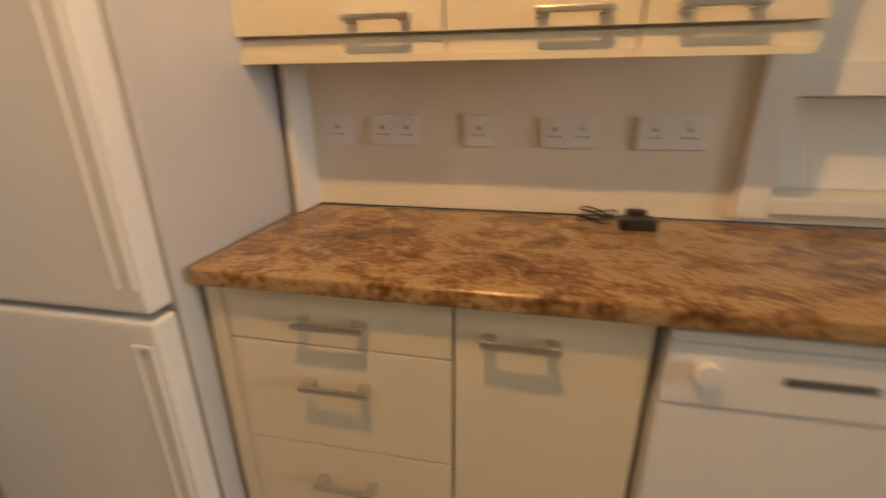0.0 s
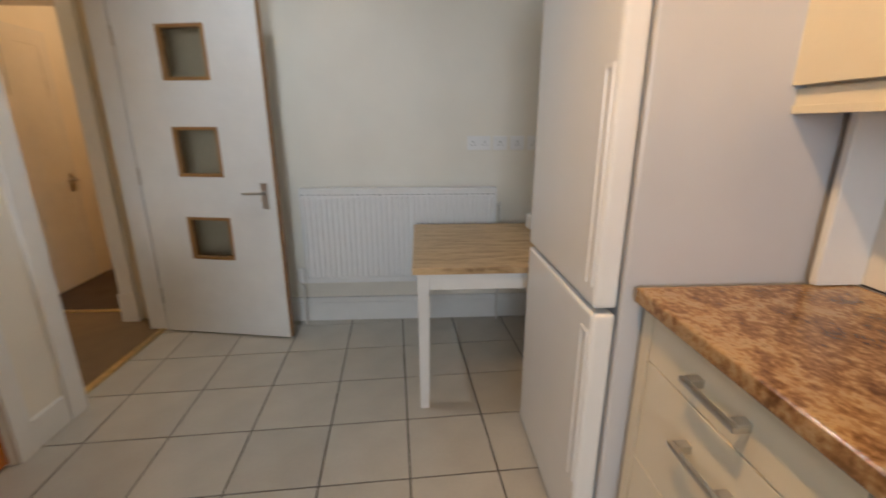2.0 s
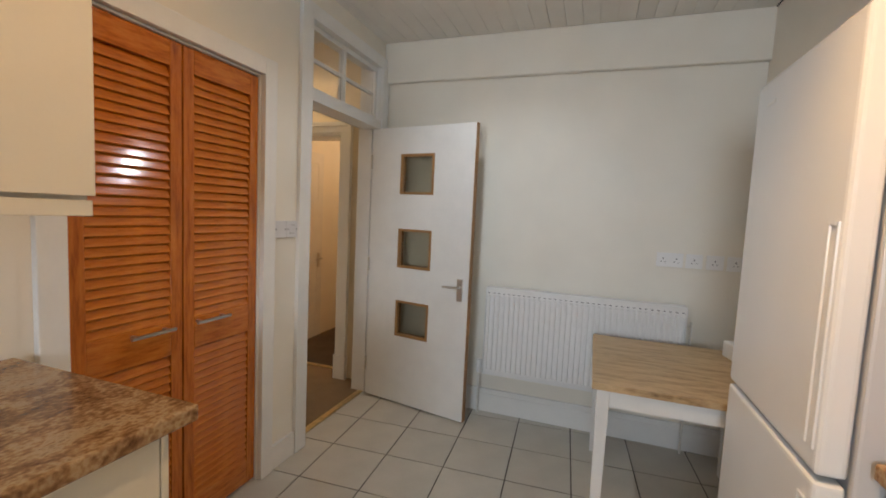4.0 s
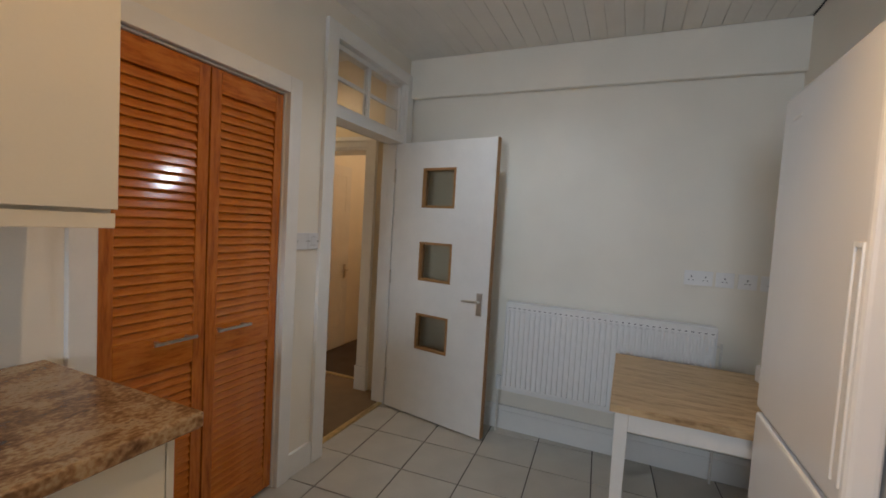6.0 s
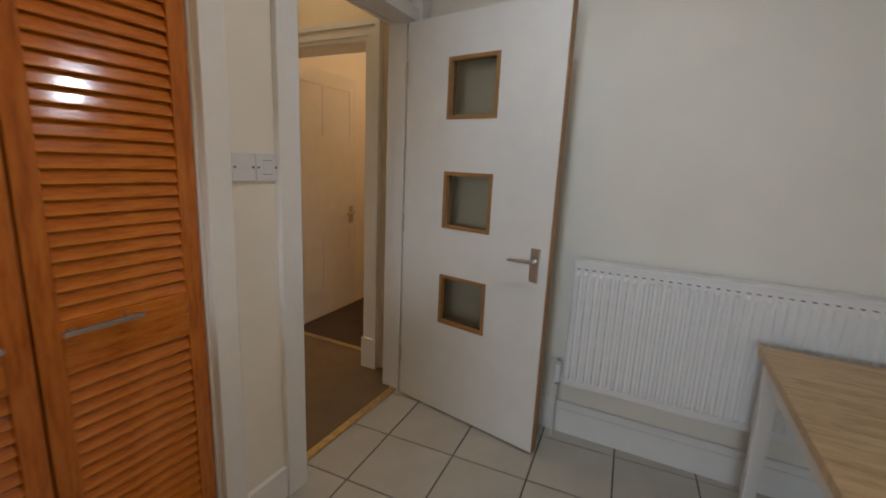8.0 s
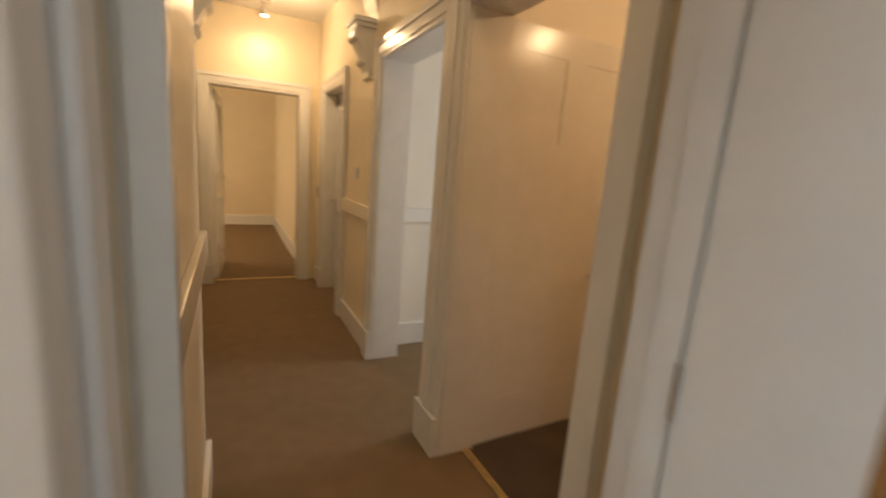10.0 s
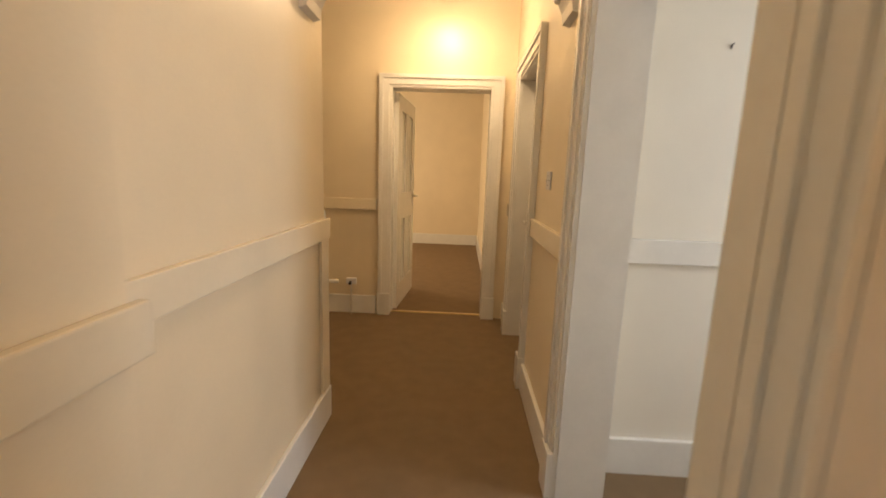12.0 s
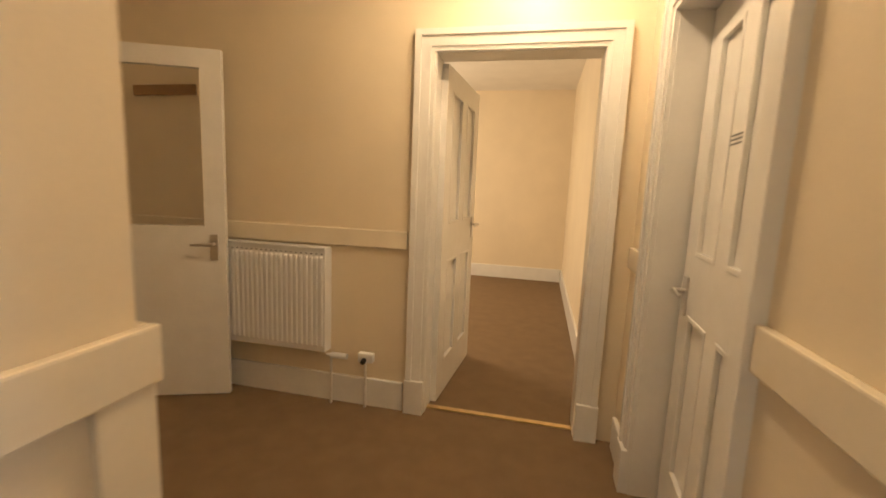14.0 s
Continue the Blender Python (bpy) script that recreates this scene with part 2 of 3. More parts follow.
# doorway frame with fanlight
setting("trim_doorway", SATIN, [(DX1, DX1 + 0.095, 0, 0.024, 0, 2.50), (0.012, DX0, 0, 0.024, 0, 2.50), (DX0, DX1, 0, 0.024, 2.42, 2.50),
                                (DX1 - 0.0, DX1 + 0.03, -0.17, -0.001, 0, 2.46), (DX0 - 0.03, DX0, -0.17, -0.001, 0, 2.46),
                                (DX0, DX1, -0.15, -0.001, 2.425, 2.46), (DX0, DX1, -0.12, 0.012, 1.99, 2.05)], 0.004, "white painted door frame with transom", "door frame")
setting("trim_doorway_hall", WHITE, [(0.856, 0.932, -0.21, -0.1705, 0, 2.1), (0.02, DX0 - 0.01, -0.174, -0.15, 0, 2.1), (DX0 - 0.01, DX1 + 0.01, -0.174, -0.15, 2.0, 2.1)], 0.004, "white painted door casing on the hall side", "door frame")
setting("trim_door_stop", SATIN, [(DX1 - 0.015, DX1, -0.11, -0.05, 0, 1.99), (DX0, DX0 + 0.015, -0.11, -0.05, 0, 1.99)], 0.002, "white painted door stops", "door frame")
fan = thing("window_1", pose(0, -0.05, 0), "white framed fanlight with four panes above the doorway", "fanlight", kind="structure")
bpart("window_frame", fan, SATIN, [(DX0, DX1, -0.02, 0.02, 2.05, 2.08), (DX0, DX1, -0.02, 0.02, 2.395, 2.425), (DX0, DX0 + 0.03, -0.02, 0.02, 2.08, 2.395), (DX1 - 0.03, DX1, -0.02, 0.02, 2.08, 2.395),
                                   (0.51, 0.54, -0.02, 0.02, 2.08, 2.395)], 0.002)
for xa, xb in ((DX0 + 0.03, 0.51), (0.54, DX1 - 0.03)):
    bpart("glazing_bar", fan, SATIN, (xa, xb, -0.012, 0.012, 2.225, 2.245))
    for za, zb in ((2.08, 2.225), (2.245, 2.395)):
        bpart("pane", fan, CLEAR, (xa, xb, -0.003, 0.003, za, zb)).visible_shadow = False
setting("door_threshold", BRASS, [(DX0, DX1, -0.10, -0.06, 0.0, 0.012)], 0.003, "metal strip between tiles and carpet", "threshold")
# cupboard frame
setting("trim_cupboard", SATIN, [(1.195, 1.275, 0, 0.026, 0, 2.09), (2.095, 2.175, 0, 0.026, 0, 2.09), (1.275, 2.095, 0, 0.026, 2.01, 2.09),
                                 (1.275, 1.285, -0.14, -0.001, 0, 2.01), (2.085, 2.095, -0.14, -0.001, 0, 2.01), (1.285, 2.085, -0.14, -0.001, 2.0, 2.01)], 0.004, "white painted cupboard architrave", "door frame")
setting("cupboard_back", PALE, [(1.2, 2.2, -0.19, -0.151, -0.1, 2.2)], label="plain back of the cupboard", category="wall")
# kitchen window behind the start of the walk, and the recess in the counter wall
win = thing("window_2", pose(6.69, 1.2, 1.60, 0, 0, 90), "white framed kitchen window with daylight beyond", "window", kind="structure")
bpart("window_frame", win, SATIN, [(-0.70, 0.70, -0.03, 0.03, -0.60, -0.54), (-0.70, 0.70, -0.03, 0.03, 0.54, 0.60), (-0.70, -0.64, -0.03, 0.03, -0.54, 0.54), (0.64, 0.70, -0.03, 0.03, -0.54, 0.54), (-0.03, 0.03, -0.03, 0.03, -0.54, 0.54)], 0.004)
for xa, xb in ((-0.64, -0.03), (0.03, 0.64)):
    bpart("pane", win, CLEAR, (xa, xb, -0.004, 0.004, -0.54, 0.54)).visible_shadow = False
setting("backdrop_window", SKYCARD, [(7.8, 7.82, -1.0, 4.0, 0.0, 3.4)], label="bright overcast daylight outside", category="backdrop")
# shadow line under the ceiling, put in as a thin black strip
setting("trim_ceiling_shade", BLACK, [(0.05, 1.78, 2.389, 2.3945, KH - 0.008, KH - 0.001)], label="black strip standing in for the shadow line where ceiling meets wall", category="trim")
setting("trim_recess", SATIN, [(3.02, 3.10, 2.66, 2.6795, 0.93, 2.3), (3.10, 4.25, 2.66, 2.6795, 0.945, 0.985), (3.10, 4.25, 2.66, 2.6795, 1.235, 1.31), (3.10, 4.2, 2.795, 2.7995, 0.99, 1.23)], 0.003, "white painted frame round a shallow wall recess", "trim")

# ---- hall shell ----
HH = 2.72
E = -4.5
setting("floor_hall", CARPET, [(-0.235, 1.1, E - 0.02, -0.10, -0.10, 0.004), (1.1, 3.4, E, -2.7, -0.10, 0.004), (-2.8, -0.235, -2.75, -1.25, -0.10, 0.004)], label="brown cut-pile carpet in the hall", category="carpet")
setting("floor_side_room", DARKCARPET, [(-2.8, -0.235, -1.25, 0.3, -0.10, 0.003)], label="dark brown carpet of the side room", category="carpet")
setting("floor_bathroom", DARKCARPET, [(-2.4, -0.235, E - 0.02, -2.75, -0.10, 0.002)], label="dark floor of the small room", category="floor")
setting("floor_bedroom", CARPET, [(-0.15, 3.4, -8.8, E - 0.02, -0.10, 0.003)], label="brown cut-pile carpet of the end room", category="carpet")
setting("ceiling_hall", CEIL, [(-0.3, 3.5, E - 0.15, -0.15, HH, HH + 0.1), (-3.0, -0.3, E - 0.15, 0.4, HH, HH + 0.1)], label="white painted plaster ceiling of the hall", category="ceiling")
setting("ceiling_bedroom", CEIL, [(-0.2, 3.5, -8.8, E - 0.15, HH, HH + 0.1)], label="white painted plaster ceiling of the end room", category="ceiling")
# left side
LN, LF, LE = 0.905, 1.02, -2.80
setting("wall_left_near", HALLWALL, [(LN, LN + 0.25, -1.42, -0.15, -0.1, HH + 0.1)], label="cream painted hall wall nearer the kitchen", category="wall")
setting("wall_left_far", HALLWALL, [(LF, LF + 0.16, LE, -1.42, -0.1, HH + 0.1)], label="cream painted hall wall", category="wall")
setting("wall_alcove", HALLWALL, [(LF + 0.16, 3.5, -2.75, -2.6, -0.1, HH + 0.1), (3.35, 3.5, E - 0.15, -2.75, -0.1, HH + 0.1)], label="cream painted walls of the hall alcove", category="wall")
# end wall with doorway
EX0, EX1, EZ = 0.142, 0.972, 1.98
setting("wall_hall_end", HALLWALL, [(-0.3, EX0, E - 0.15, E, -0.1, HH + 0.1), (EX0, EX1, E - 0.15, E, EZ, HH + 0.1), (EX1, 3.5, E - 0.15, E, -0.1, HH + 0.1)], label="cream painted end wall of the hall", category="wall")


def casing(name, mat, a0, a1, top, face, out, w=0.105, axis="x", deep=0.0, label="white gloss moulded door casing"):
    """Stepped casing round an opening from a0 to a1 on the plane face; out is +1 or -1; deep lines the reveal."""
    bm = bmesh.new()

    def slab(u0, u1, d0, d1, z0, z1):
        lo, hi = min(d0, d1), max(d0, d1)
        if axis == "x":
            box(bm, u0, u1, lo, hi, z0, z1)
        else:
            box(bm, lo, hi, u0, u1, z0, z1)
    edges = [(0.0, 0.022, 0.018), (0.022, w - 0.032, 0.026), (w - 0.032, w, 0.036)]
    for inset, outset, thick in edges:
        d0, d1 = face, face + out * thick
        slab(a1 + inset, a1 + outset, d0, d1, 0.0, top + outset)
        slab(a0 - outset, a0 - inset, d0, d1, 0.0, top + outset)
        slab(a0 - inset, a1 + inset, d0, d1, top + inset, top + outset)
    for u0, u1 in ((a1 + 0.001, a1 + w + 0.006), (a0 - w - 0.006, a0 - 0.001)):
        slab(u0, u1, face - out * 0.001, face + out * 0.042, -0.002, 0.20)
    if deep:
        slab(a1 - 0.004, a1 + 0.012, face + out * 0.0005, face - out * deep, 0, top)
        slab(a0 - 0.012, a0 + 0.004, face + out * 0.0005, face - out * deep, 0, top)
        slab(a0, a1, face + out * 0.0005, face - out * deep, top - 0.004, top + 0.012)
    ob = new(name, mesh_of(name, bm, mat))
    return tagged(ob, label, "door frame", kind="structure")


casing("trim_end_door", WHITE, EX0, EX1, EZ, E, 1, deep=0.16)
# right side: room door, passage, pier, bathroom door
RX, RT = -0.06, 0.17
O1a, O1b, O2a, O2b, O3a, O3b = -1.215, -0.42, -2.30, -1.43, -4.10, -3.31
Z1 = 1.98
setting("wall_right", HALLWALL, [(RX - RT, RX, O1b, -0.15, -0.1, HH + 0.1), (RX - RT, RX, O1a, O1b, Z1, HH + 0.1), (RX - RT, RX, O2b, O1a, -0.1, HH + 0.1), (RX - RT, RX, O2a, O2b, Z1, HH + 0.1),
                                 (RX - RT, RX, O3b, O2a, -0.1, HH + 0.1), (RX - RT, RX, O3a, O3b, Z1, HH + 0.1), (RX - RT, RX, E, O3a, -0.1, HH + 0.1)], label="cream painted hall wall with three door openings", category="wall")
casing("trim_room_door", WHITE, O1a, O1b, Z1, RX, 1, axis="y", deep=0.19)
casing("trim_passage", WHITE, O2a, O2b, Z1, RX, 1, axis="y", deep=0.19)
casing("trim_bathroom_door", WHITE, O3a, O3b, Z1, RX, 1, axis="y", deep=0.16)
setting("wall_passage", PALE, [(-2.8, RX - RT, -2.75, -2.50, -0.1, HH), (-2.8, RX - RT, -1.42, -1.27, -0.1, HH), (-2.95, -2.8, -2.75, -1.27, -0.1, HH)], label="pale painted walls of the side passage", category="wall")
setting("wall_side_room", ORANGE, [(-2.95, -2.8, -1.27, 0.3, -0.1, HH), (-2.8, -0.15, 0.3, 0.45, -0.1, HH)], label="ochre painted walls of the side room", category="wall")
setting("wall_bathroom", PALE, [(-2.4, RX - RT, E - 0.15, E, -0.1, HH), (-2.4, -2.25, E, -2.75, -0.1, HH)], label="pale walls of the small room", category="wall")
setting("wall_bedroom", HALLWALL, [(-0.15, 0.03, -8.65, E - 0.15, -0.1, HH), (-0.15, 3.5, -8.8, -8.65, -0.1, HH), (3.4, 3.5, -8.65, E - 0.15, -0.1, HH)], label="cream painted walls of the end room", category="wall")


def rail(name, x0, x1, y0, y1, z0=0.945, z1=1.044):
    return setting(name, DADO, [(x0, x1, y0, y1, z0, z1)], 0.005, "flat painted dado rail along the hall wall", "dado rail")


D = 0.024
rail("dado_rail", LN - D, LN - 0.0005, -1.42 - D, -0.212)
rail("dado_rail", LF - D, LF - 0.0005, LE - D, -1.446)
rail("dado_rail", LF + 0.0005, LF + 0.16, LE - D, LE - 0.0005)
rail("dado_rail", RX + 0.0005, RX + D, -3.2, -2.41)
rail("dado_rail", RX + 0.0005, RX + D, E + 0.04, O3a - 0.11)
rail("dado_rail", 1.095, 3.3, E + 0.0005, E + D)
rail("dado_rail", -2.7, RX - RT, -2.4995, -2.50 + D).data.materials[0] = WHITE


def skirting(name, x0, x1, y0, y1, h=0.17):
    return setting(name, WHITE, [(x0, x1, y0, y1, 0, h)], 0.006, "white gloss skirting board", "skirting board")


skirting("baseboard_hall", LN - 0.022, LN - 0.0005, -1.42 - 0.022, -0.212)
skirting("baseboard_hall", LF - 0.022, LF - 0.0005, LE - 0.022, -1.446)
skirting("baseboard_hall", LF + 0.0005, LF + 0.16, LE - 0.022, LE - 0.0005)
skirting("baseboard_hall", RX + 0.0005, RX + 0.022, -3.198, -2.412)
skirting("baseboard_hall", RX + 0.0005, RX + 0.022, E + 0.045, O3a - 0.115)
skirting("baseboard_hall", 1.098, 3.3, E + 0.0005, E + 0.022)
skirting("baseboard_hall", -2.7, RX - RT, -2.4995, -2.478)
skirting("baseboard_bedroom", 0.0305, 0.052, -8.6, E - 0.16, 0.19)
skirting("baseboard_bedroom", 0.052, 3.39, -8.6495, -8.628, 0.19)
# upright stile that ends the panelling under the dado
setting("trim_stile", DADO, [(LF - 0.016, LF - 0.0005, LE - 0.016, LE + 0.085, 0.17, 0.945), (LF + 0.0005, LF + 0.16, LE - 0.016, LE - 0.0005, 0.17, 0.945)], 0.003, "painted stile at the end of the panelled dado", "panelling")
setting("trim_carpet_bars", BRASS, [(EX0, EX1, E - 0.09, E - 0.055, 0.003, 0.012), (-0.225, -0.19, O1a, O1b, 0.003, 0.012)], 0.003, "brass carpet bars in the doorways", "threshold")
# arch with corbels
AY0, AY1 = -2.72, -2.50
bm = bmesh.new()
steps = 18
cx, half, spring = (RX + LF) / 2, (LF - RX) / 2, 2.25
prev = None
for i in range(steps + 1):
    a = math.pi * i / steps
    px, pz = cx + half * 1.0 * math.cos(a), spring + 0.40 * math.sin(a)
    ring = [bm.verts.new((px, yy, zz)) for yy in (AY0, AY1) for zz in (pz, HH + 0.02)]
    if prev:
        bm.faces.new((prev[0], ring[0], ring[2], prev[2]))
        bm.faces.new((prev[0], prev[1], ring[1], ring[0]))
        bm.faces.new((prev[2], ring[2], ring[3], prev[3]))
    prev = ring
tagged(new("trim_arch", mesh_of("trim_arch", bm, HALLWALL)), "cream plaster arch across the hall", "arch", kind="structure")


def corbel(x, side):
    ob = thing("corbel", pose(x, (AY0 + AY1) / 2, 2.25) @ Matrix.Diagonal((side, 1, 1, 1)), "moulded plaster scroll corbel under the hall arch", "corbel", "hall corbels")
    bpart("abacus", ob, WHITE, [(0.0, 0.15, -0.125, 0.125, -0.03, 0.0), (0.0, 0.13, -0.112, 0.112, -0.055, -0.03)], 0.006)
    bm = bmesh.new()
    pts = [(0.0, -0.36), (0.03, -0.35), (0.035, -0.31), (0.055, -0.27), (0.06, -0.22), (0.09, -0.17), (0.12, -0.12), (0.125, -0.08), (0.115, -0.055), (0.0, -0.055)]
    a = [bm.verts.new((px, -0.085, pz)) for px, pz in pts]
    b = [bm.verts.new((px, 0.085, pz)) for px, pz in pts]
    bm.faces.new(a)
    bm.faces.new(b[::-1])
    for i in range(len(pts)):
        j = (i + 1) % len(pts)
        bm.faces.new((a[i], b[i], b[j], a[j]))
    part("scroll", bm, WHITE, ob)
    for yy in (-0.06, 0.0, 0.06):
        bm = bmesh.new()
        rod(bm, (0.11, yy - 0.022, -0.10), (0.11, yy + 0.022, -0.10), 0.035, 14)
        part("volute", bm, WHITE, ob)
        bm = bmesh.new()
        rod(bm, (0.055, yy - 0.018, -0.25), (0.055, yy + 0.018, -0.25), 0.024, 14)
        part("volute", bm, WHITE, ob)


corbel(RX, 1)
corbel(LF, -1)


# ---- doors ----
def lever(parent, x, y, z, way, out, rose=True, mat=None):
    """Lever handle on a face; way: -1 or 1 along x, out: +1 or -1 along y."""
    mat = mat or STEEL
    h = bpart("door_handle", parent, mat, (x - 0.022, x + 0.022, min(y, y + out * 0.008), max(y, y + out * 0.008), z - 0.075, z + 0.075), 0.003, "satin chrome lever handle")
    bm = bmesh.new()
    rod(bm, (x, y + out * 0.008, z + 0.02), (x, y + out * 0.05, z + 0.02), 0.009)
    rod(bm, (x, y + out * 0.048, z + 0.02), (x + way * 0.11, y + out * 0.048, z + 0.016), 0.0085, 12, 0.007)
    part("lever", bm, mat, h, smooth=False)
    return h


def panel_door(name, m, w, h, label, panels, lever_z=1.0, out=-1, mat=None, lever_out=(1, -1), shallow=False):
    """Leaf from x=0 (hinge) to w; panels: rows (x0, x1, z0, z1) recessed on both faces."""
    mat = mat or WHITE
    d = thing(name, m, label, "door")
    xs = sorted({0.0, w, *[p[0] for p in panels], *[p[1] for p in panels]})
    zs = sorted({0.012, h, *[p[2] for p in panels], *[p[3] for p in panels]})
    bm = bmesh.new()
    for i in range(len(xs) - 1):
        for j in range(len(zs) - 1):
            mx, mz = (xs[i] + xs[i + 1]) / 2, (zs[j] + zs[j + 1]) / 2
            hole = any(p[0] < mx < p[1] and p[2] < mz < p[3] for p in panels)
            if not hole:
                box(bm, xs[i], xs[i + 1], -0.02, 0.02, zs[j], zs[j + 1])
    part("leaf", bm, mat, d)
    for p in panels:
        k = 0.0165 if shallow else 0.006
        bpart("panel", d, mat, (p[0], p[1], -k, k, p[2], p[3]))
        if shallow:
            continue
        for s in (-1, 1):
            ya, yb = sorted((s * 0.006, s * 0.024))
            bpart("panel_moulding", d, mat, [(p[0], p[0] + 0.018, ya, yb, p[2], p[3]), (p[1] - 0.018, p[1], ya, yb, p[2], p[3]),
                                             (p[0] + 0.018, p[1] - 0.018, ya, yb, p[2], p[2] + 0.018), (p[0] + 0.018, p[1] - 0.018, ya, yb, p[3] - 0.018, p[3])], 0.004)
    for s in lever_out:
        lever(d, w - 0.065, s * 0.02, lever_z, -1, s)
    return d


four = lambda w: [(0.12, w / 2 - 0.05, 0.22, 0.86), (w / 2 + 0.05, w - 0.12, 0.22, 0.86), (0.12, w / 2 - 0.05, 1.08, 1.84), (w / 2 + 0.05, w - 0.12, 1.08, 1.84)]
# kitchen door with three glazed squares
ang = math.degrees(math.atan2(0.813, 0.147))
kd = thing("door_1", pose(0.113, -0.02, 0, 0, 0, ang), "white open door with three square etched panes in oak beads", "door")
W, HD = 0.826, 1.985
sq = [(0.505, 0.765), (1.002, 1.279), (1.521, 1.80)]
S0, S1 = 0.252, 0.528
bm = bmesh.new()
box(bm, 0, S0, -0.022, 0.022, 0.012, HD)
box(bm, S1, W, -0.022, 0.022, 0.012, HD)
zz = 0.012
for a, b in sq + [(HD, HD)]:
    box(bm, S0, S1, -0.022, 0.022, zz, a)
    zz = b
part("leaf", bm, SATIN, kd)
for a, b in sq:
    bpart("glazing_bead", kd, BEAD, [(S0, S0 + 0.018, -0.025, 0.025, a, b), (S1 - 0.018, S1, -0.025, 0.025, a, b), (S0 + 0.018, S1 - 0.018, -0.025, 0.025, a, a + 0.018), (S0 + 0.018, S1 - 0.018, -0.025, 0.025, b - 0.018, b)], 0.002, "oak glazing bead")
    bpart("pane", kd, FROST, (S0 + 0.018, S1 - 0.018, -0.004, 0.004, a + 0.018, b - 0.018), label="etched glass pane").visible_shadow = False
bpart("edge_lipping", kd, BEAD, (W, W + 0.004, -0.02, 0.02, 0.012, HD), label="bare oak edge lipping")
lever(kd, W - 0.06, -0.022, 0.90, -1, -1)
lever(kd, W - 0.06, 0.022, 0.90, -1, 1)
for z in (0.25, 1.0, 1.75):
    bm = bmesh.new()
    rod(bm, (-0.006, -0.026, z - 0.05), (-0.006, -0.026, z + 0.05), 0.007)
    part("hinge", bm, STEEL, kd)

panel_door("door_2", pose(-0.232, -1.237, 0, 0, 0, 182), 0.77, 1.97, "white gloss panelled door standing open into the side room", [(0.11, 0.34, 1.49, 1.86), (0.45, 0.68, 1.49, 1.86), (0.11, 0.34, 0.25, 0.72), (0.45, 0.68, 0.25, 0.72)], 0.84, shallow=True)
panel_door("door_3", pose(-0.15, -3.322, 0, 0, 0, -93.2), 0.76, 1.965, "white four-panel door standing ajar with a slot vent", four(0.76), 0.92)
panel_door("door_4", pose(EX1 - 0.02, E - 0.13, 0, 0, 0, -94), 0.80, 1.96, "white four-panel door standing open into the end room", four(0.80), 1.02)

# glazed vestibule door in the alcove
gd = thing("door_5", pose(2.877, -4.09, 0, 0, 0, 201.5), "white half-glazed door standing open in the hall alcove", "door")
bpart("leaf", gd, WHITE, [(0, 0.78, -0.02, 0.02, 0.012, 0.86), (0, 0.11, -0.02, 0.02, 0.86, 1.98), (0.67, 0.78, -0.02, 0.02, 0.86, 1.98), (0.11, 0.67, -0.02, 0.02, 0.86, 1.02), (0.11, 0.67, -0.02, 0.02, 1.88, 1.98)])
bpart("pane", gd, CLEAR, (0.11, 0.67, -0.003, 0.003, 1.02, 1.88), label="clear glass upper pane").visible_shadow = False
for s in (-1, 1):
    lever(gd, 0.72, s * 0.02, 0.90, -1, s)


# small slot vent high on the bathroom door
vd = bpy.data.objects["door_3"]
for k in range(3):
    bpart("vent_slot", vd, GREYSLOT, (0.332, 0.428, 0.0195, 0.0215, 1.45 + k * 0.013, 1.456 + k * 0.013))


# louvred cupboard doors
def louvre(x, w, handle_x, label):
    d = thing("louvred_door", pose(x, -0.02, 0), label, "cupboard door", "louvred cupboard doors")
    st = 0.05
    bpart("stile", d, PINEV, (0.002, st, -0.014, 0.014, 0.02, 1.995), 0.003)
    bpart("stile", d, PINEV, (w - st, w - 0.002, -0.014, 0.014, 0.02, 1.995), 0.003)
    for z0, z1 in ((0.02, 0.13), (0.79, 0.92), (1.90, 1.995)):
        bpart("rail", d, PINE, (st, w - st, -0.014, 0.014, z0, z1), 0.003)
    bm = bmesh.new()
    box(bm, st, w - st, -0.024, 0.024, -0.0035, 0.0035, Matrix.Rotation(radians(-67), 4, 'X'))
    soften(bm, 0.0028, 2)
    me = mesh_of("slat", bm, PINE)
    for z0, z1 in ((0.13, 0.79), (0.92, 1.90)):
        k = int((z1 - z0 - 0.02) / 0.0335)
        for i in range(k):
            o = new("slat", me)
            o.parent = d
            o.location = (0, 0, z0 + 0.022 + (z1 - z0 - 0.044) * i / (k - 1))
    h = bpart("handle", d, STEEL, (handle_x, handle_x + 0.17, 0.04, 0.052, 0.895, 0.907), 0.003, "brushed steel bar handle")
    for hx in (0.02, 0.14):
        bpart("handle_post", h, STEEL, (handle_x + hx, handle_x + hx + 0.012, 0.012, 0.041, 0.896, 0.906), 0.001)


louvre(1.287, 0.395, 0.185, "orange-stained pine louvred cupboard door with steel bar handle")
louvre(1.685, 0.398, 0.055, "orange-stained pine louvred cupboard door with steel bar handle")


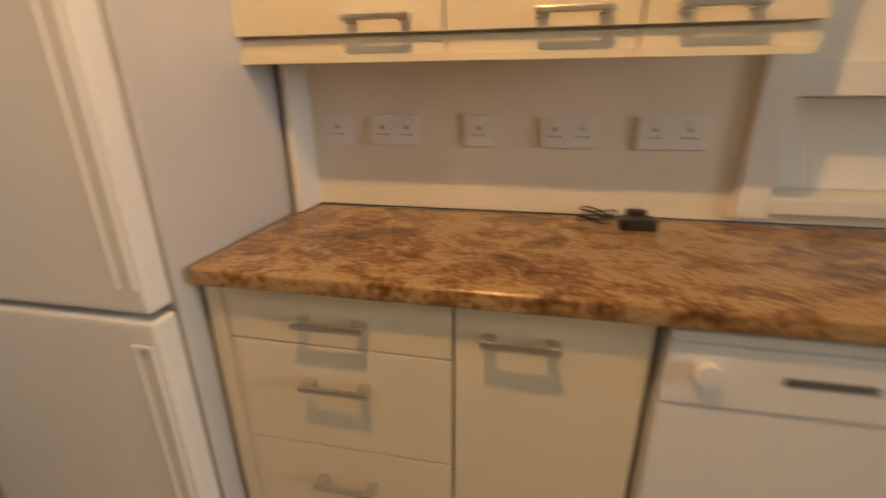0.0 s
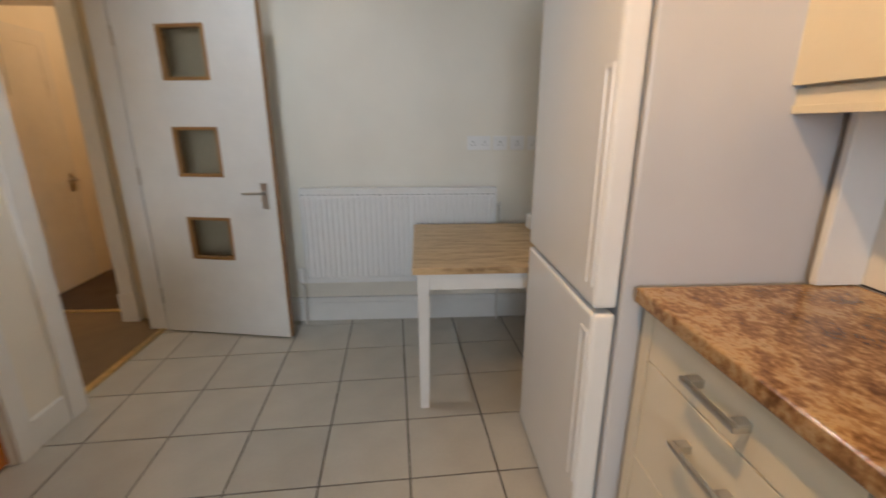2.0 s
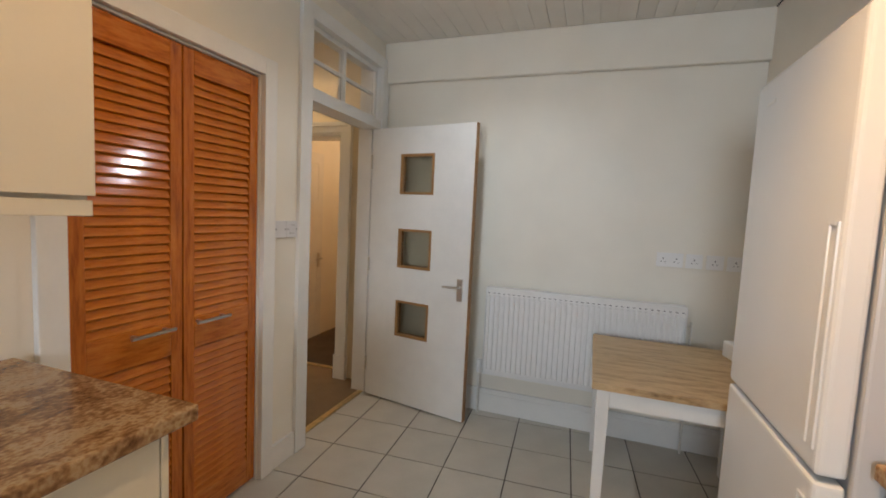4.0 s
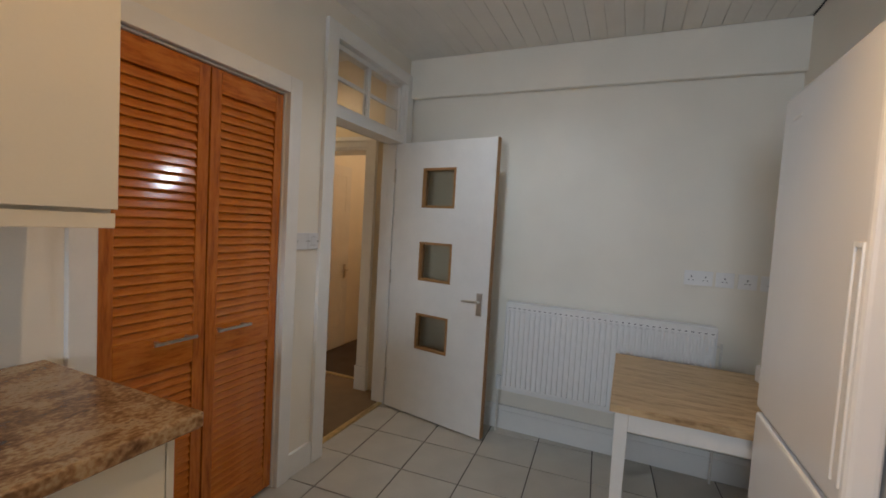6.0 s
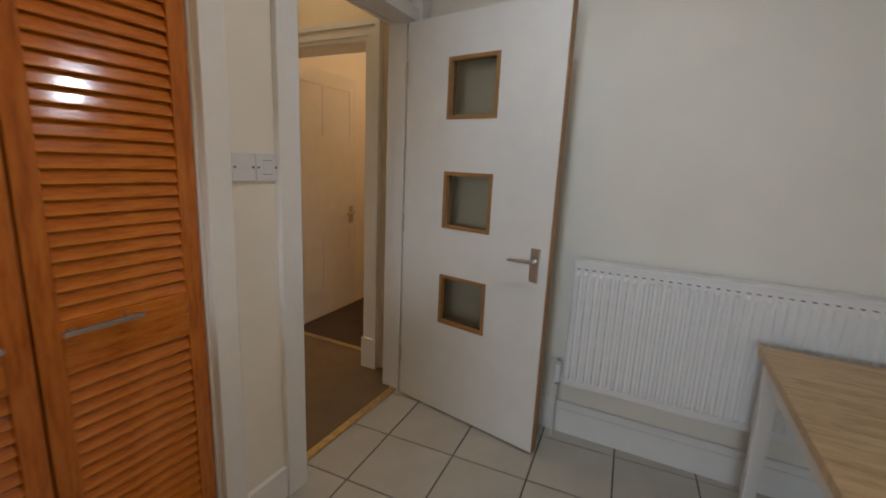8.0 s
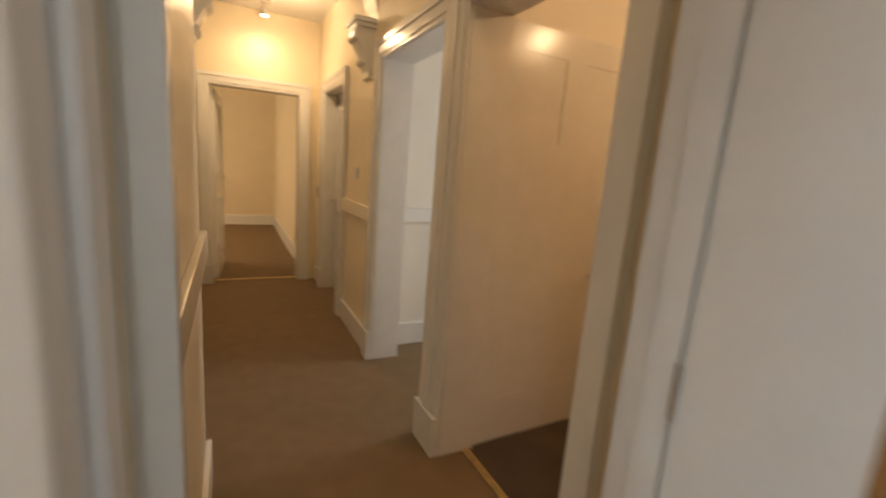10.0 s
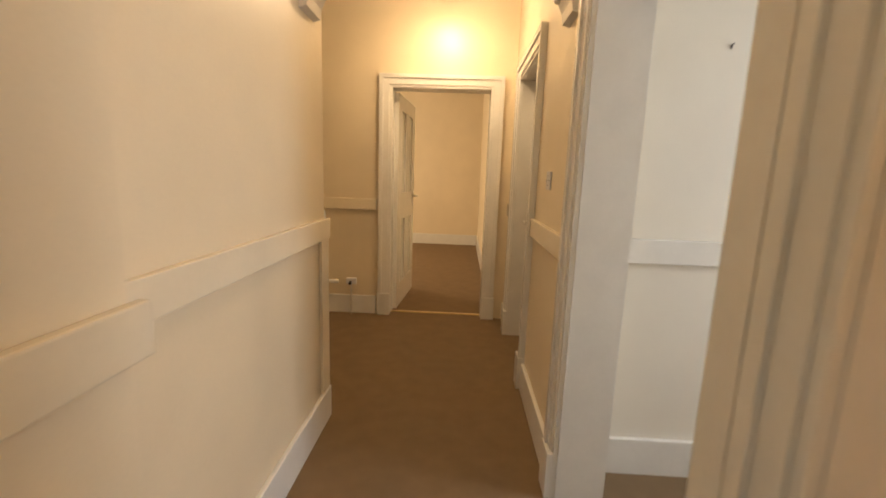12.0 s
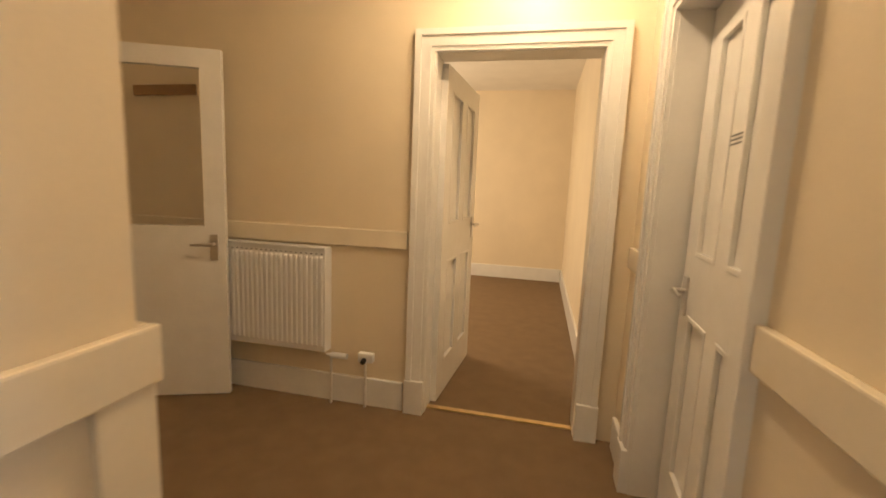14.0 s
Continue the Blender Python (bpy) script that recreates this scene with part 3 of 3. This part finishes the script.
# ---- fixtures ----
def radiator(name, m, w, h, label, fins):
    """Panel radiator: w along x, hung from z=0, front towards +y."""
    r = thing(name, m, label, "radiator")
    bpart("front_panel", r, PLASTIC, (0, w, 0.0, 0.030, 0, h), 0.004)
    pitch = w / fins
    bm = bmesh.new()
    x0, x1 = 0.2 * pitch, 0.8 * pitch
    v = [bm.verts.new(c) for c in ((x0, 0.029, 0.03), (x1, 0.029, 0.03), (x1, 0.029, h - 0.035), (x0, 0.029, h - 0.035),
                                   (x0 + pitch * 0.13, 0.042, 0.045), (x1 - pitch * 0.13, 0.042, 0.045), (x1 - pitch * 0.13, 0.042, h - 0.05), (x0 + pitch * 0.13, 0.042, h - 0.05))]
    for f in ((4, 5, 6, 7), (0, 1, 5, 4), (1, 2, 6, 5), (2, 3, 7, 6), (3, 0, 4, 7)):
        bm.faces.new([v[q] for q in f])
    me = mesh_of("rib", bm, PLASTIC)
    for i in range(fins):
        o = new("rib", me)
        o.parent = r
        o.location = (i * pitch, 0, 0)
    bpart("top_grille", r, PLASTIC, [(-0.004, w + 0.004, -0.045, 0.034, h - 0.002, h + 0.012)], 0.003)
    bm = bmesh.new()
    box(bm, 0.3 * pitch, 0.7 * pitch, 0.0295, 0.0308, h - 0.028, h - 0.023)
    slot_me = mesh_of("slot", bm, GREYSLOT)
    for i in range(fins):
        o = new("slot", slot_me)
        o.parent = r
        o.location = (i * pitch, 0, 0)
    bpart("side_cover", r, PLASTIC, (-0.006, -0.001, -0.045, 0.034, 0, h), 0.001)
    bpart("side_cover", r, PLASTIC, (w + 0.001, w + 0.006, -0.045, 0.034, 0, h), 0.001)
    return r


kr = radiator("radiator", pose(0.068, 2.087, 0.30, 0, 0, -90), 1.215, 0.60, "white ribbed panel radiator on the kitchen wall", 36)
for x, zt in ((-0.035, 0.62), (1.25, 0.02)):
    bm = bmesh.new()
    rod(bm, (x, 0.0, -0.30), (x, 0.0, zt - 0.04 if x > 0 else 0.52), 0.0075)
    rod(bm, (x, 0.0, 0.02 if x > 0 else 0.50), (x + (0.035 if x < 0 else -0.035), 0.0, 0.02 if x > 0 else 0.50), 0.009)
    part("pipe", bm, COPPER, kr)
bm = bmesh.new()
rod(bm, (1.25, 0, 0.0), (1.25, 0, 0.09), 0.02, 16)
part("valve", bm, PLASTIC, kr, "white thermostatic valve")
hr = radiator("radiator", pose(2.327, E + 0.05, 0.32, 0, 0, 180) @ Matrix.Diagonal((1, -1, 1, 1)), 0.77, 0.60, "white ribbed panel radiator under the dado rail", 24)
bm = bmesh.new()
rod(bm, (0.80, 0.0, -0.02), (0.90, 0.0, -0.02), 0.017, 14)
rod(bm, (0.77, 0.0, -0.02), (0.80, 0.0, -0.02), 0.008)
part("valve", bm, PLASTIC, hr, "white thermostatic valve")
bm = bmesh.new()
rod(bm, (0.80, 0.0, -0.32), (0.80, 0.0, -0.01), 0.0075)
part("pipe", bm, COPPER, hr)
pv = thing("pipe_valve", pose(1.317, E + 0.04, 0.30), "white pipe valve by the skirting board", "valve")
bpart("body", pv, PLASTIC, (-0.05, 0.04, -0.018, 0.02, -0.02, 0.035), 0.006)
bm = bmesh.new()
rod(bm, (0.0, 0, -0.30), (0.0, 0, -0.015), 0.008)
part("pipe", bm, COPPER, pv)
bm = bmesh.new()
rod(bm, (0.0, 0.02, 0.0), (0.0, 0.045, -0.01), 0.014, 12)
part("knob", bm, BLACK, pv)


def plate(name, m, w, h, kind, label):
    """Wall plate: centre at origin, front towards +y."""
    p = thing(name, m, label, "socket" if kind != "switch" else "switch")
    bpart("faceplate", p, PLATE if kind in ("switch", "blank") else PLASTIC, (-w / 2, w / 2, 0.0, 0.009, -h / 2, h / 2), 0.003)
    if kind == "switch":
        bpart("rocker", p, PLATE, (-0.018, 0.018, 0.009, 0.0108, -0.020, 0.020), 0.0006)
        for sz in (-0.0225, 0.0225):
            bpart("rocker_slot", p, GREYSLOT, (-0.018, 0.018, 0.0086, 0.0094, sz - 0.0009, sz + 0.0009))
        for sx in (-1, 1):
            bm = bmesh.new()
            rod(bm, (sx * w * 0.4, 0.008, 0), (sx * w * 0.4, 0.0105, 0), 0.004, 10)
            part("screw", bm, GREYSLOT, p)
    elif kind == "blank":
        for sx in (-1, 1):
            bm = bmesh.new()
            rod(bm, (sx * w * 0.38, 0.008, 0), (sx * w * 0.38, 0.0105, 0), 0.004, 10)
            part("screw", bm, GREYSLOT, p)
    else:
        for c in ((-w / 4, w / 4) if kind == "double" else (0,)):
            for dx, dz, a, b in ((0, 0.008, 0.003, 0.005), (-0.011, -0.012, 0.004, 0.002), (0.011, -0.012, 0.004, 0.002)):
                bpart("slot", p, GREYSLOT, (c + dx - a, c + dx + a, 0.0085, 0.0098, dz - b, dz + b))
            bpart("rocker", p, PLASTIC, (c - 0.006, c + 0.006, 0.009, 0.013, 0.018, 0.034), 0.001)
    return p


R90 = lambda x, y, z: pose(x, y, z, 0, 0, -90)
plate("wall_socket", R90(0.0005, 1.985, 1.18), 0.147, 0.086, "double", "white double socket on the cream wall")
for yy in (2.118, 2.228, 2.335):
    plate("wall_socket", R90(0.0005, yy, 1.18), 0.09, 0.086, "single", "white single outlet plate on the cream wall")
plate("light_switch", pose(1.05, 0.0005, 1.277), 0.088, 0.088, "switch", "white light switch plate beside the doorway")
plate("light_switch", pose(1.139, 0.0005, 1.277), 0.088, 0.088, "blank", "white blank plate beside the light switch")
for xx, w, k in ((1.915, 0.086, "single"), (2.09, 0.146, "double"), (2.338, 0.086, "single"), (2.581, 0.146, "double"), (2.841, 0.17, "double")):
    plate("wall_socket", pose(xx, 2.6795, 1.145, 0, 0, 180), w, 0.086, k, "white socket plate on the splashback wall")
plate("light_switch", R90(RX + 0.0005, -2.855, 1.26), 0.086, 0.086, "switch", "white light switch on the hall wall")
plate("light_switch", R90(RX + 0.0005, -4.33, 1.0), 0.06, 0.10, "blank", "small white plate beside the end door")

sd = thing("smoke_alarm", pose(1.05, 1.15, KH), "round white smoke alarm on the boarded ceiling", "smoke alarm")
bm = bmesh.new()
rod(bm, (0, 0, -0.018), (0, 0, 0), 0.058, 28)
part("base", bm, PLASTIC, sd)
bm = bmesh.new()
rod(bm, (0, 0, -0.045), (0, 0, -0.018), 0.036, 28, 0.05)
part("cover", bm, PLASTIC, sd)


def spotlight(x, y, z):
    s = thing("spotlight", pose(x, y, z), "small lit chrome ceiling spotlight", "ceiling light", "hall spotlights")
    bm = bmesh.new()
    rod(bm, (0, 0, -0.02), (0, 0, 0), 0.05, 24)
    part("rose", bm, STEEL, s)
    bm = bmesh.new()
    rod(bm, (0, 0, -0.06), (0, 0, -0.02), 0.012, 12)
    part("stem", bm, STEEL, s)
    bm = bmesh.new()
    rod(bm, (0, 0, -0.13), (0, 0, -0.06), 0.034, 20, 0.026)
    part("shade", bm, STEEL, s)
    bm = bmesh.new()
    rod(bm, (0, 0, -0.136), (0, 0, -0.131), 0.028, 20)
    part("lamp", bm, GLOW, s)


dn = thing("ceiling_downlight", pose(0.95, 0.85, KH), "round white ceiling downlight, lit", "ceiling light")
bm = bmesh.new()
rod(bm, (0, 0, -0.03), (0, 0, 0), 0.06, 28)
part("housing", bm, PLASTIC, dn)
bm = bmesh.new()
rod(bm, (0, 0, -0.036), (0, 0, -0.0302), 0.045, 28)
part("lens", bm, LENS, dn, "lit opal lens")
for y in (-4.17, -1.90, -0.66):
    spotlight(0.50 if y < -1 else 0.22, y, HH)

# ---- fridge freezer ----
fr = thing("fridge_freezer", pose(1.15, 2.036, 0), "tall white fridge freezer beside the worktop", "fridge freezer")
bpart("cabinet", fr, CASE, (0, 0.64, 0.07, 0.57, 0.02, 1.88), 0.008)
dl = bpart("fridge_door", fr, FRIDGE, (0, 0.64, 0, 0.062, 0.846, 1.88), 0.014, seg=3)
dz = bpart("freezer_door", fr, FRIDGE, (0, 0.64, 0, 0.062, 0.05, 0.832), 0.014, seg=3)
bpart("grip", dl, FRIDGE, [(0.578, 0.588, -0.005, 0.001, 0.90, 1.42), (0.616, 0.626, -0.005, 0.001, 0.90, 1.42), (0.588, 0.616, -0.005, 0.001, 1.408, 1.42)], 0.003, "long moulded grip channel")
bpart("grip", dz, FRIDGE, [(0.578, 0.588, -0.005, 0.001, 0.30, 0.78), (0.616, 0.626, -0.005, 0.001, 0.30, 0.78), (0.588, 0.616, -0.005, 0.001, 0.768, 0.78)], 0.003, "long moulded grip channel")
bpart("badge", dl, STEEL, (0.10, 0.17, -0.002, 0.001, 1.79, 1.80), label="small grey maker's bar")
for fx in (0.04, 0.56):
    bpart("foot", fr, BLACK, (fx, fx + 0.04, 0.1, 0.14, 0.0, 0.02))

# ---- table ----
tb = thing("table", pose(0.20, 1.572, 0), "oak-topped kitchen table with white painted legs", "table")
TW, TD, TH = 0.84, 0.78, 0.708
for i in range(4):
    bpart("tabletop_board", tb, OAK, (TW * i / 4 + 0.0004, TW * (i + 1) / 4 - 0.0004, 0, TD, TH - 0.03, TH), 0.0015)
for lx in (0.02, TW - 0.075):
    for ly in (0.02, TD - 0.075):
        bm = bmesh.new()
        v = box(bm, lx, lx + 0.055, ly, ly + 0.055, 0.0, TH - 0.03)
        for q in v[:4]:
            q.co.x += (lx + 0.0275 - q.co.x) * 0.28
            q.co.y += (ly + 0.0275 - q.co.y) * 0.28
        soften(bm, 0.003)
        part("leg", bm, SATIN, tb)
bpart("apron", tb, SATIN, (0.075, TW - 0.075, 0.028, 0.048, TH - 0.11, TH - 0.031), 0.002)
bpart("apron", tb, SATIN, (0.075, TW - 0.075, TD - 0.048, TD - 0.028, TH - 0.11, TH - 0.031), 0.002)
bpart("apron", tb, SATIN, (0.028, 0.048, 0.075, TD - 0.075, TH - 0.11, TH - 0.031), 0.002)
bpart("apron", tb, SATIN, (TW - 0.048, TW - 0.028, 0.075, TD - 0.075, TH - 0.11, TH - 0.031), 0.002)


# ---- kitchen units ----
def bar(parent, x, y, z, w=0.15, out=-1):
    h = bpart("handle", parent, STEEL, (x, x + w, min(y + out * 0.026, y + out * 0.038), max(y + out * 0.026, y + out * 0.038), z - 0.006, z + 0.006), 0.003, "brushed steel bar handle")
    for hx in (0.004, w - 0.026):
        ya, yb = sorted((y, y + out * 0.027))
        bpart("handle_post", h, STEEL, (x + hx, x + hx + 0.022, ya, yb, z - 0.009, z + 0.009), 0.002)


FY = 2.16
WA = 2.68
U0, U1, U2 = 1.81, 2.356, 2.735
u = thing("drawer_unit", pose(0, 0, 0), "cream three-drawer base unit with steel bar handles", "kitchen unit")
bpart("body", u, UNIT, (U0 + 0.006, U1 - 0.002, FY + 0.02, WA, 0.12, 0.87))
bpart("plinth", u, UNIT, (U0 + 0.006, U1 - 0.002, FY + 0.06, FY + 0.075, 0.0, 0.12))
for z0, z1, hz in ((0.739, 0.866, 0.80), (0.462, 0.735, 0.645), (0.125, 0.458, 0.36)):
    f = bpart("drawer_front", u, UNIT, (U0 + 0.04, U1 - 0.003, FY, FY + 0.019, z0, z1), 0.0015)
    bar(f, 2.022, FY, hz, 0.157)
bpart("end_panel", u, UNIT, (U0, U0 + 0.037, FY - 0.002, FY + 0.019, 0.0, 0.868), 0.001)
u = thing("cupboard_unit", pose(0, 0, 0), "cream single-door base unit with steel bar handle", "kitchen unit")
bpart("body", u, UNIT, (U1 + 0.001, U2 - 0.012, FY + 0.02, WA, 0.12, 0.87))
bpart("plinth", u, UNIT, (U1 + 0.001, U2 - 0.012, FY + 0.06, FY + 0.075, 0.0, 0.12))
f = bpart("door", u, UNIT, (U1 + 0.003, U2 - 0.014, FY, FY + 0.019, 0.125, 0.866), 0.0015)
bar(f, 2.412, FY, 0.80, 0.15)
dw = thing("dishwasher", pose(U2 + 0.006, FY - 0.005, 0), "white freestanding dishwasher under the worktop", "dishwasher")
bpart("body", dw, FRIDGE, (0, 0.595, 0.03, 0.5, 0.01, 0.862), 0.004)
bpart("door", dw, FRIDGE, (0.002, 0.593, 0, 0.029, 0.12, 0.70), 0.006)
pn = bpart("control_panel", dw, FRIDGE, (0.002, 0.593, -0.004, 0.029, 0.704, 0.835), 0.006)
bpart("lid", dw, FRIDGE, (0.001, 0.594, -0.008, 0.029, 0.839, 0.861), 0.004)
bm = bmesh.new()
rod(bm, (0.07, -0.022, 0.78), (0.07, -0.004, 0.78), 0.022, 24)
part("dial", bm, PLASTIC, pn)
bpart("grip_slot", pn, GREYSLOT, (0.195, 0.335, -0.006, -0.0035, 0.768, 0.784), 0.0008)
bm = bmesh.new()
box(bm, 1.806, 4.6, 2.128, 2.678, 0.872, 0.912)
soften(bm, 0.009, 3)
wt = new("worktop", mesh_of("worktop", bm, STONE))
tagged(wt, "mottled brown stone-effect laminate worktop", "worktop")
setting("trim_upstand", BLACK, [(1.82, 4.6, 2.6781, 2.6797, 0.9125, 0.917)], label="dark sealant line behind the worktop", category="trim")
u = thing("base_unit", pose(0, 0, 0), "cream base unit beneath the far end of the worktop", "kitchen unit")
bpart("body", u, UNIT, (3.36, 4.58, FY, WA, 0.0, 0.87))
for x0, x1, hx in ((1.788, 2.285, 2.068), (2.288, 2.68, 2.474), (2.683, 3.0, 2.738)):
    c = thing("wall_cabinet", pose(0, 0, 0), "cream wall cabinet with steel bar handle", "kitchen unit", "wall cabinets over the worktop")
    bpart("body", c, UNIT, (x0, x1, 2.451, WA - 0.002, 1.372, 2.08))
    f = bpart("door", c, UNIT, (x0 + 0.001, x1 - 0.001, 2.43, 2.449, 1.371, 2.08), 0.0015)
    bar(f, hx, 2.43, 1.398, 0.15)
    bpart("pelmet", c, UNIT, [(x0, x1, 2.446, 2.462, 1.318, 1.365), (x0, x1, 2.440, 2.4455, 1.312, 1.330)], 0.0015)
    bpart("base_board", c, UNIT, (x0, x1, 2.463, WA - 0.002, 1.353, 1.3715))
bm = bmesh.new()
rod(bm, (2.0, 2.60, 1.340), (2.0, 2.60, 1.353), 0.035, 20)
tl = new("under_cabinet_light", mesh_of("under_cabinet_light", bm, STEEL))
tagged(tl, "small round unlit light under the wall cabinet", "cabinet light")
setting("trim_corner", SATIN, [(1.812, 1.832, 2.56, 2.6795, 0.915, 1.352)], 0.003, "white corner strip beside the fridge", "trim")
pp = thing("wall_pipe", pose(1.80, 2.60, 0.0), "grey pipe in the gap beside the fridge", "pipe")
bm = bmesh.new()
rod(bm, (0, 0, 0.0), (0, 0, 1.322), 0.006)
part("tube", bm, GREYSLOT, pp)
ad = thing("power_adapter", pose(2.765, 2.575, 0.912), "black power adapter with coiled cable on the worktop", "adapter")
bpart("case", ad, BLACK, (-0.045, 0.045, -0.025, 0.025, 0, 0.03), 0.005)
bpart("plug", ad, BLACK, (-0.02, 0.03, 0.03, 0.06, 0, 0.04), 0.006)
cu = bpy.data.curves.new("cable", 'CURVE')
cu.dimensions, cu.bevel_depth = '3D', 0.0022
sp = cu.splines.new('NURBS')
sp.points.add(39)
for i in range(40):
    a = i * 0.62
    rr = 0.028 + 0.012 * math.sin(i * 1.7)
    sp.points[i].co = (-0.10 + rr * 1.5 * math.cos(a), 0.015 + rr * math.sin(a), 0.004 + 0.0009 * i + 0.006 * (1 + math.sin(i * 2.1)), 1)
sp.points[39].co = (-0.03, 0, 0.015, 1)
cu.materials.append(BLACK)
o = new("cable", cu)
o.parent = ad
cr = thing("coat_rail", pose(2.65, E, 1.805), "brown wooden rail fixed on the alcove wall", "rail")
bpart("board", cr, BEAD, (-0.22, 0.22, 0.0005, 0.02, -0.03, 0.03), 0.003)
# white appliance on the table
ap = thing("extension_block", pose(0.37, 2.29, 0.708, 0, 0, 12), "white plastic appliance with a dark slot on the table", "appliance")
bpart("case", ap, PLASTIC, (-0.07, 0.07, -0.05, 0.06, 0.0, 0.085), 0.012, seg=3)
bpart("slot", ap, GREYSLOT, (0.07, 0.0712, -0.035, 0.03, 0.022, 0.03))
bpart("slot", ap, GREYSLOT, (0.07, 0.0712, -0.02, -0.005, 0.058, 0.066))

# opposite run
bm = bmesh.new()
box(bm, 2.22, 4.6, 0.002, 0.70, 0.892, 0.932)
soften(bm, 0.008, 3)
tagged(new("worktop", mesh_of("worktop", bm, STONE)), "mottled brown laminate worktop beside the louvred cupboard", "worktop")
u = thing("base_unit", pose(0, 0, 0), "cream base unit with plain end panel", "kitchen unit")
bpart("end_panel", u, UNIT, (2.262, 2.28, 0.03, 0.655, 0.0, 0.89), 0.001)
bpart("body", u, UNIT, (2.281, 4.58, 0.03, 0.635, 0.1, 0.89))
for x0 in (2.283, 2.783, 3.283, 3.783):
    bpart("door", u, UNIT, (x0, x0 + 0.495, 0.637, 0.655, 0.12, 0.87), 0.0015)
for x0 in (2.262, 2.767):
    c = thing("wall_cabinet", pose(0, 0, 0), "cream wall cabinet over the shorter worktop", "kitchen unit", "wall cabinets opposite")
    bpart("body", c, UNIT, (x0, x0 + 0.50, 0.001, 0.405, 1.40, 2.08))
    bpart("door", c, UNIT, (x0, x0 + 0.50, 0.407, 0.425, 1.397, 2.08), 0.0015)
    bpart("pelmet", c, UNIT, (x0, x0 + 0.50, 0.395, 0.415, 1.35, 1.387), 0.002)
    bpart("base_board", c, UNIT, (x0, x0 + 0.50, 0.001, 0.394, 1.387, 1.3995))

hook = thing("picture_hook", pose(-0.62, -2.4995, 1.78), "small dark picture hook on the passage wall", "hook")
bm = bmesh.new()
rod(bm, (0, 0, 0), (0, 0.014, 0.004), 0.003, 8)
part("pin", bm, GREYSLOT, hook)
bpart("plate", hook, GREYSLOT, (-0.003, 0.003, 0.0, 0.003, -0.012, 0.004), 0.001)

# ---- kitchen floor tiles ----
floor_ob = bpy.data.objects["floor_kitchen"]
P = 0.341
bm = bmesh.new()
box(bm, -P / 2 + 0.0036, P / 2 - 0.0036, -P / 2 + 0.0036, P / 2 - 0.0036, -0.012, 0.0)
tile_me = mesh_of("tile", bm, TILE)
turn = pose(0.807, 0.497, 0, 0, 0, 3.3)
for i in range(-4, 19):
    for j in range(-3, 8):
        m = turn @ pose((i + 0.5) * P, (j + 0.5) * P, 0)
        x, y = m.translation.x, m.translation.y
        if -0.15 < x < 6.8 and -0.2 < y < 2.8:
            if 0.14 < x < 6.45 and 0.14 < y < 2.56:
                o = new("tile", tile_me)
            else:
                bm = bmesh.new()
                bm.from_mesh(tile_me)
                back = m.inverted()
                for co, no in (((-0.12, 0, 0), (-1, 0, 0)), ((6.7, 0, 0), (1, 0, 0)), ((0, -0.12, 0), (0, -1, 0)), ((0, 2.8, 0), (0, 1, 0))):
                    bmesh.ops.bisect_plane(bm, geom=bm.verts[:] + bm.edges[:] + bm.faces[:], plane_co=back @ Vector(co), plane_no=back.to_3x3() @ Vector(no), clear_outer=True)
                if not bm.faces:
                    bm.free()
                    continue
                o = new("tile", mesh_of("tile", bm, TILE))
            o.parent = floor_ob
            o.matrix_world = m
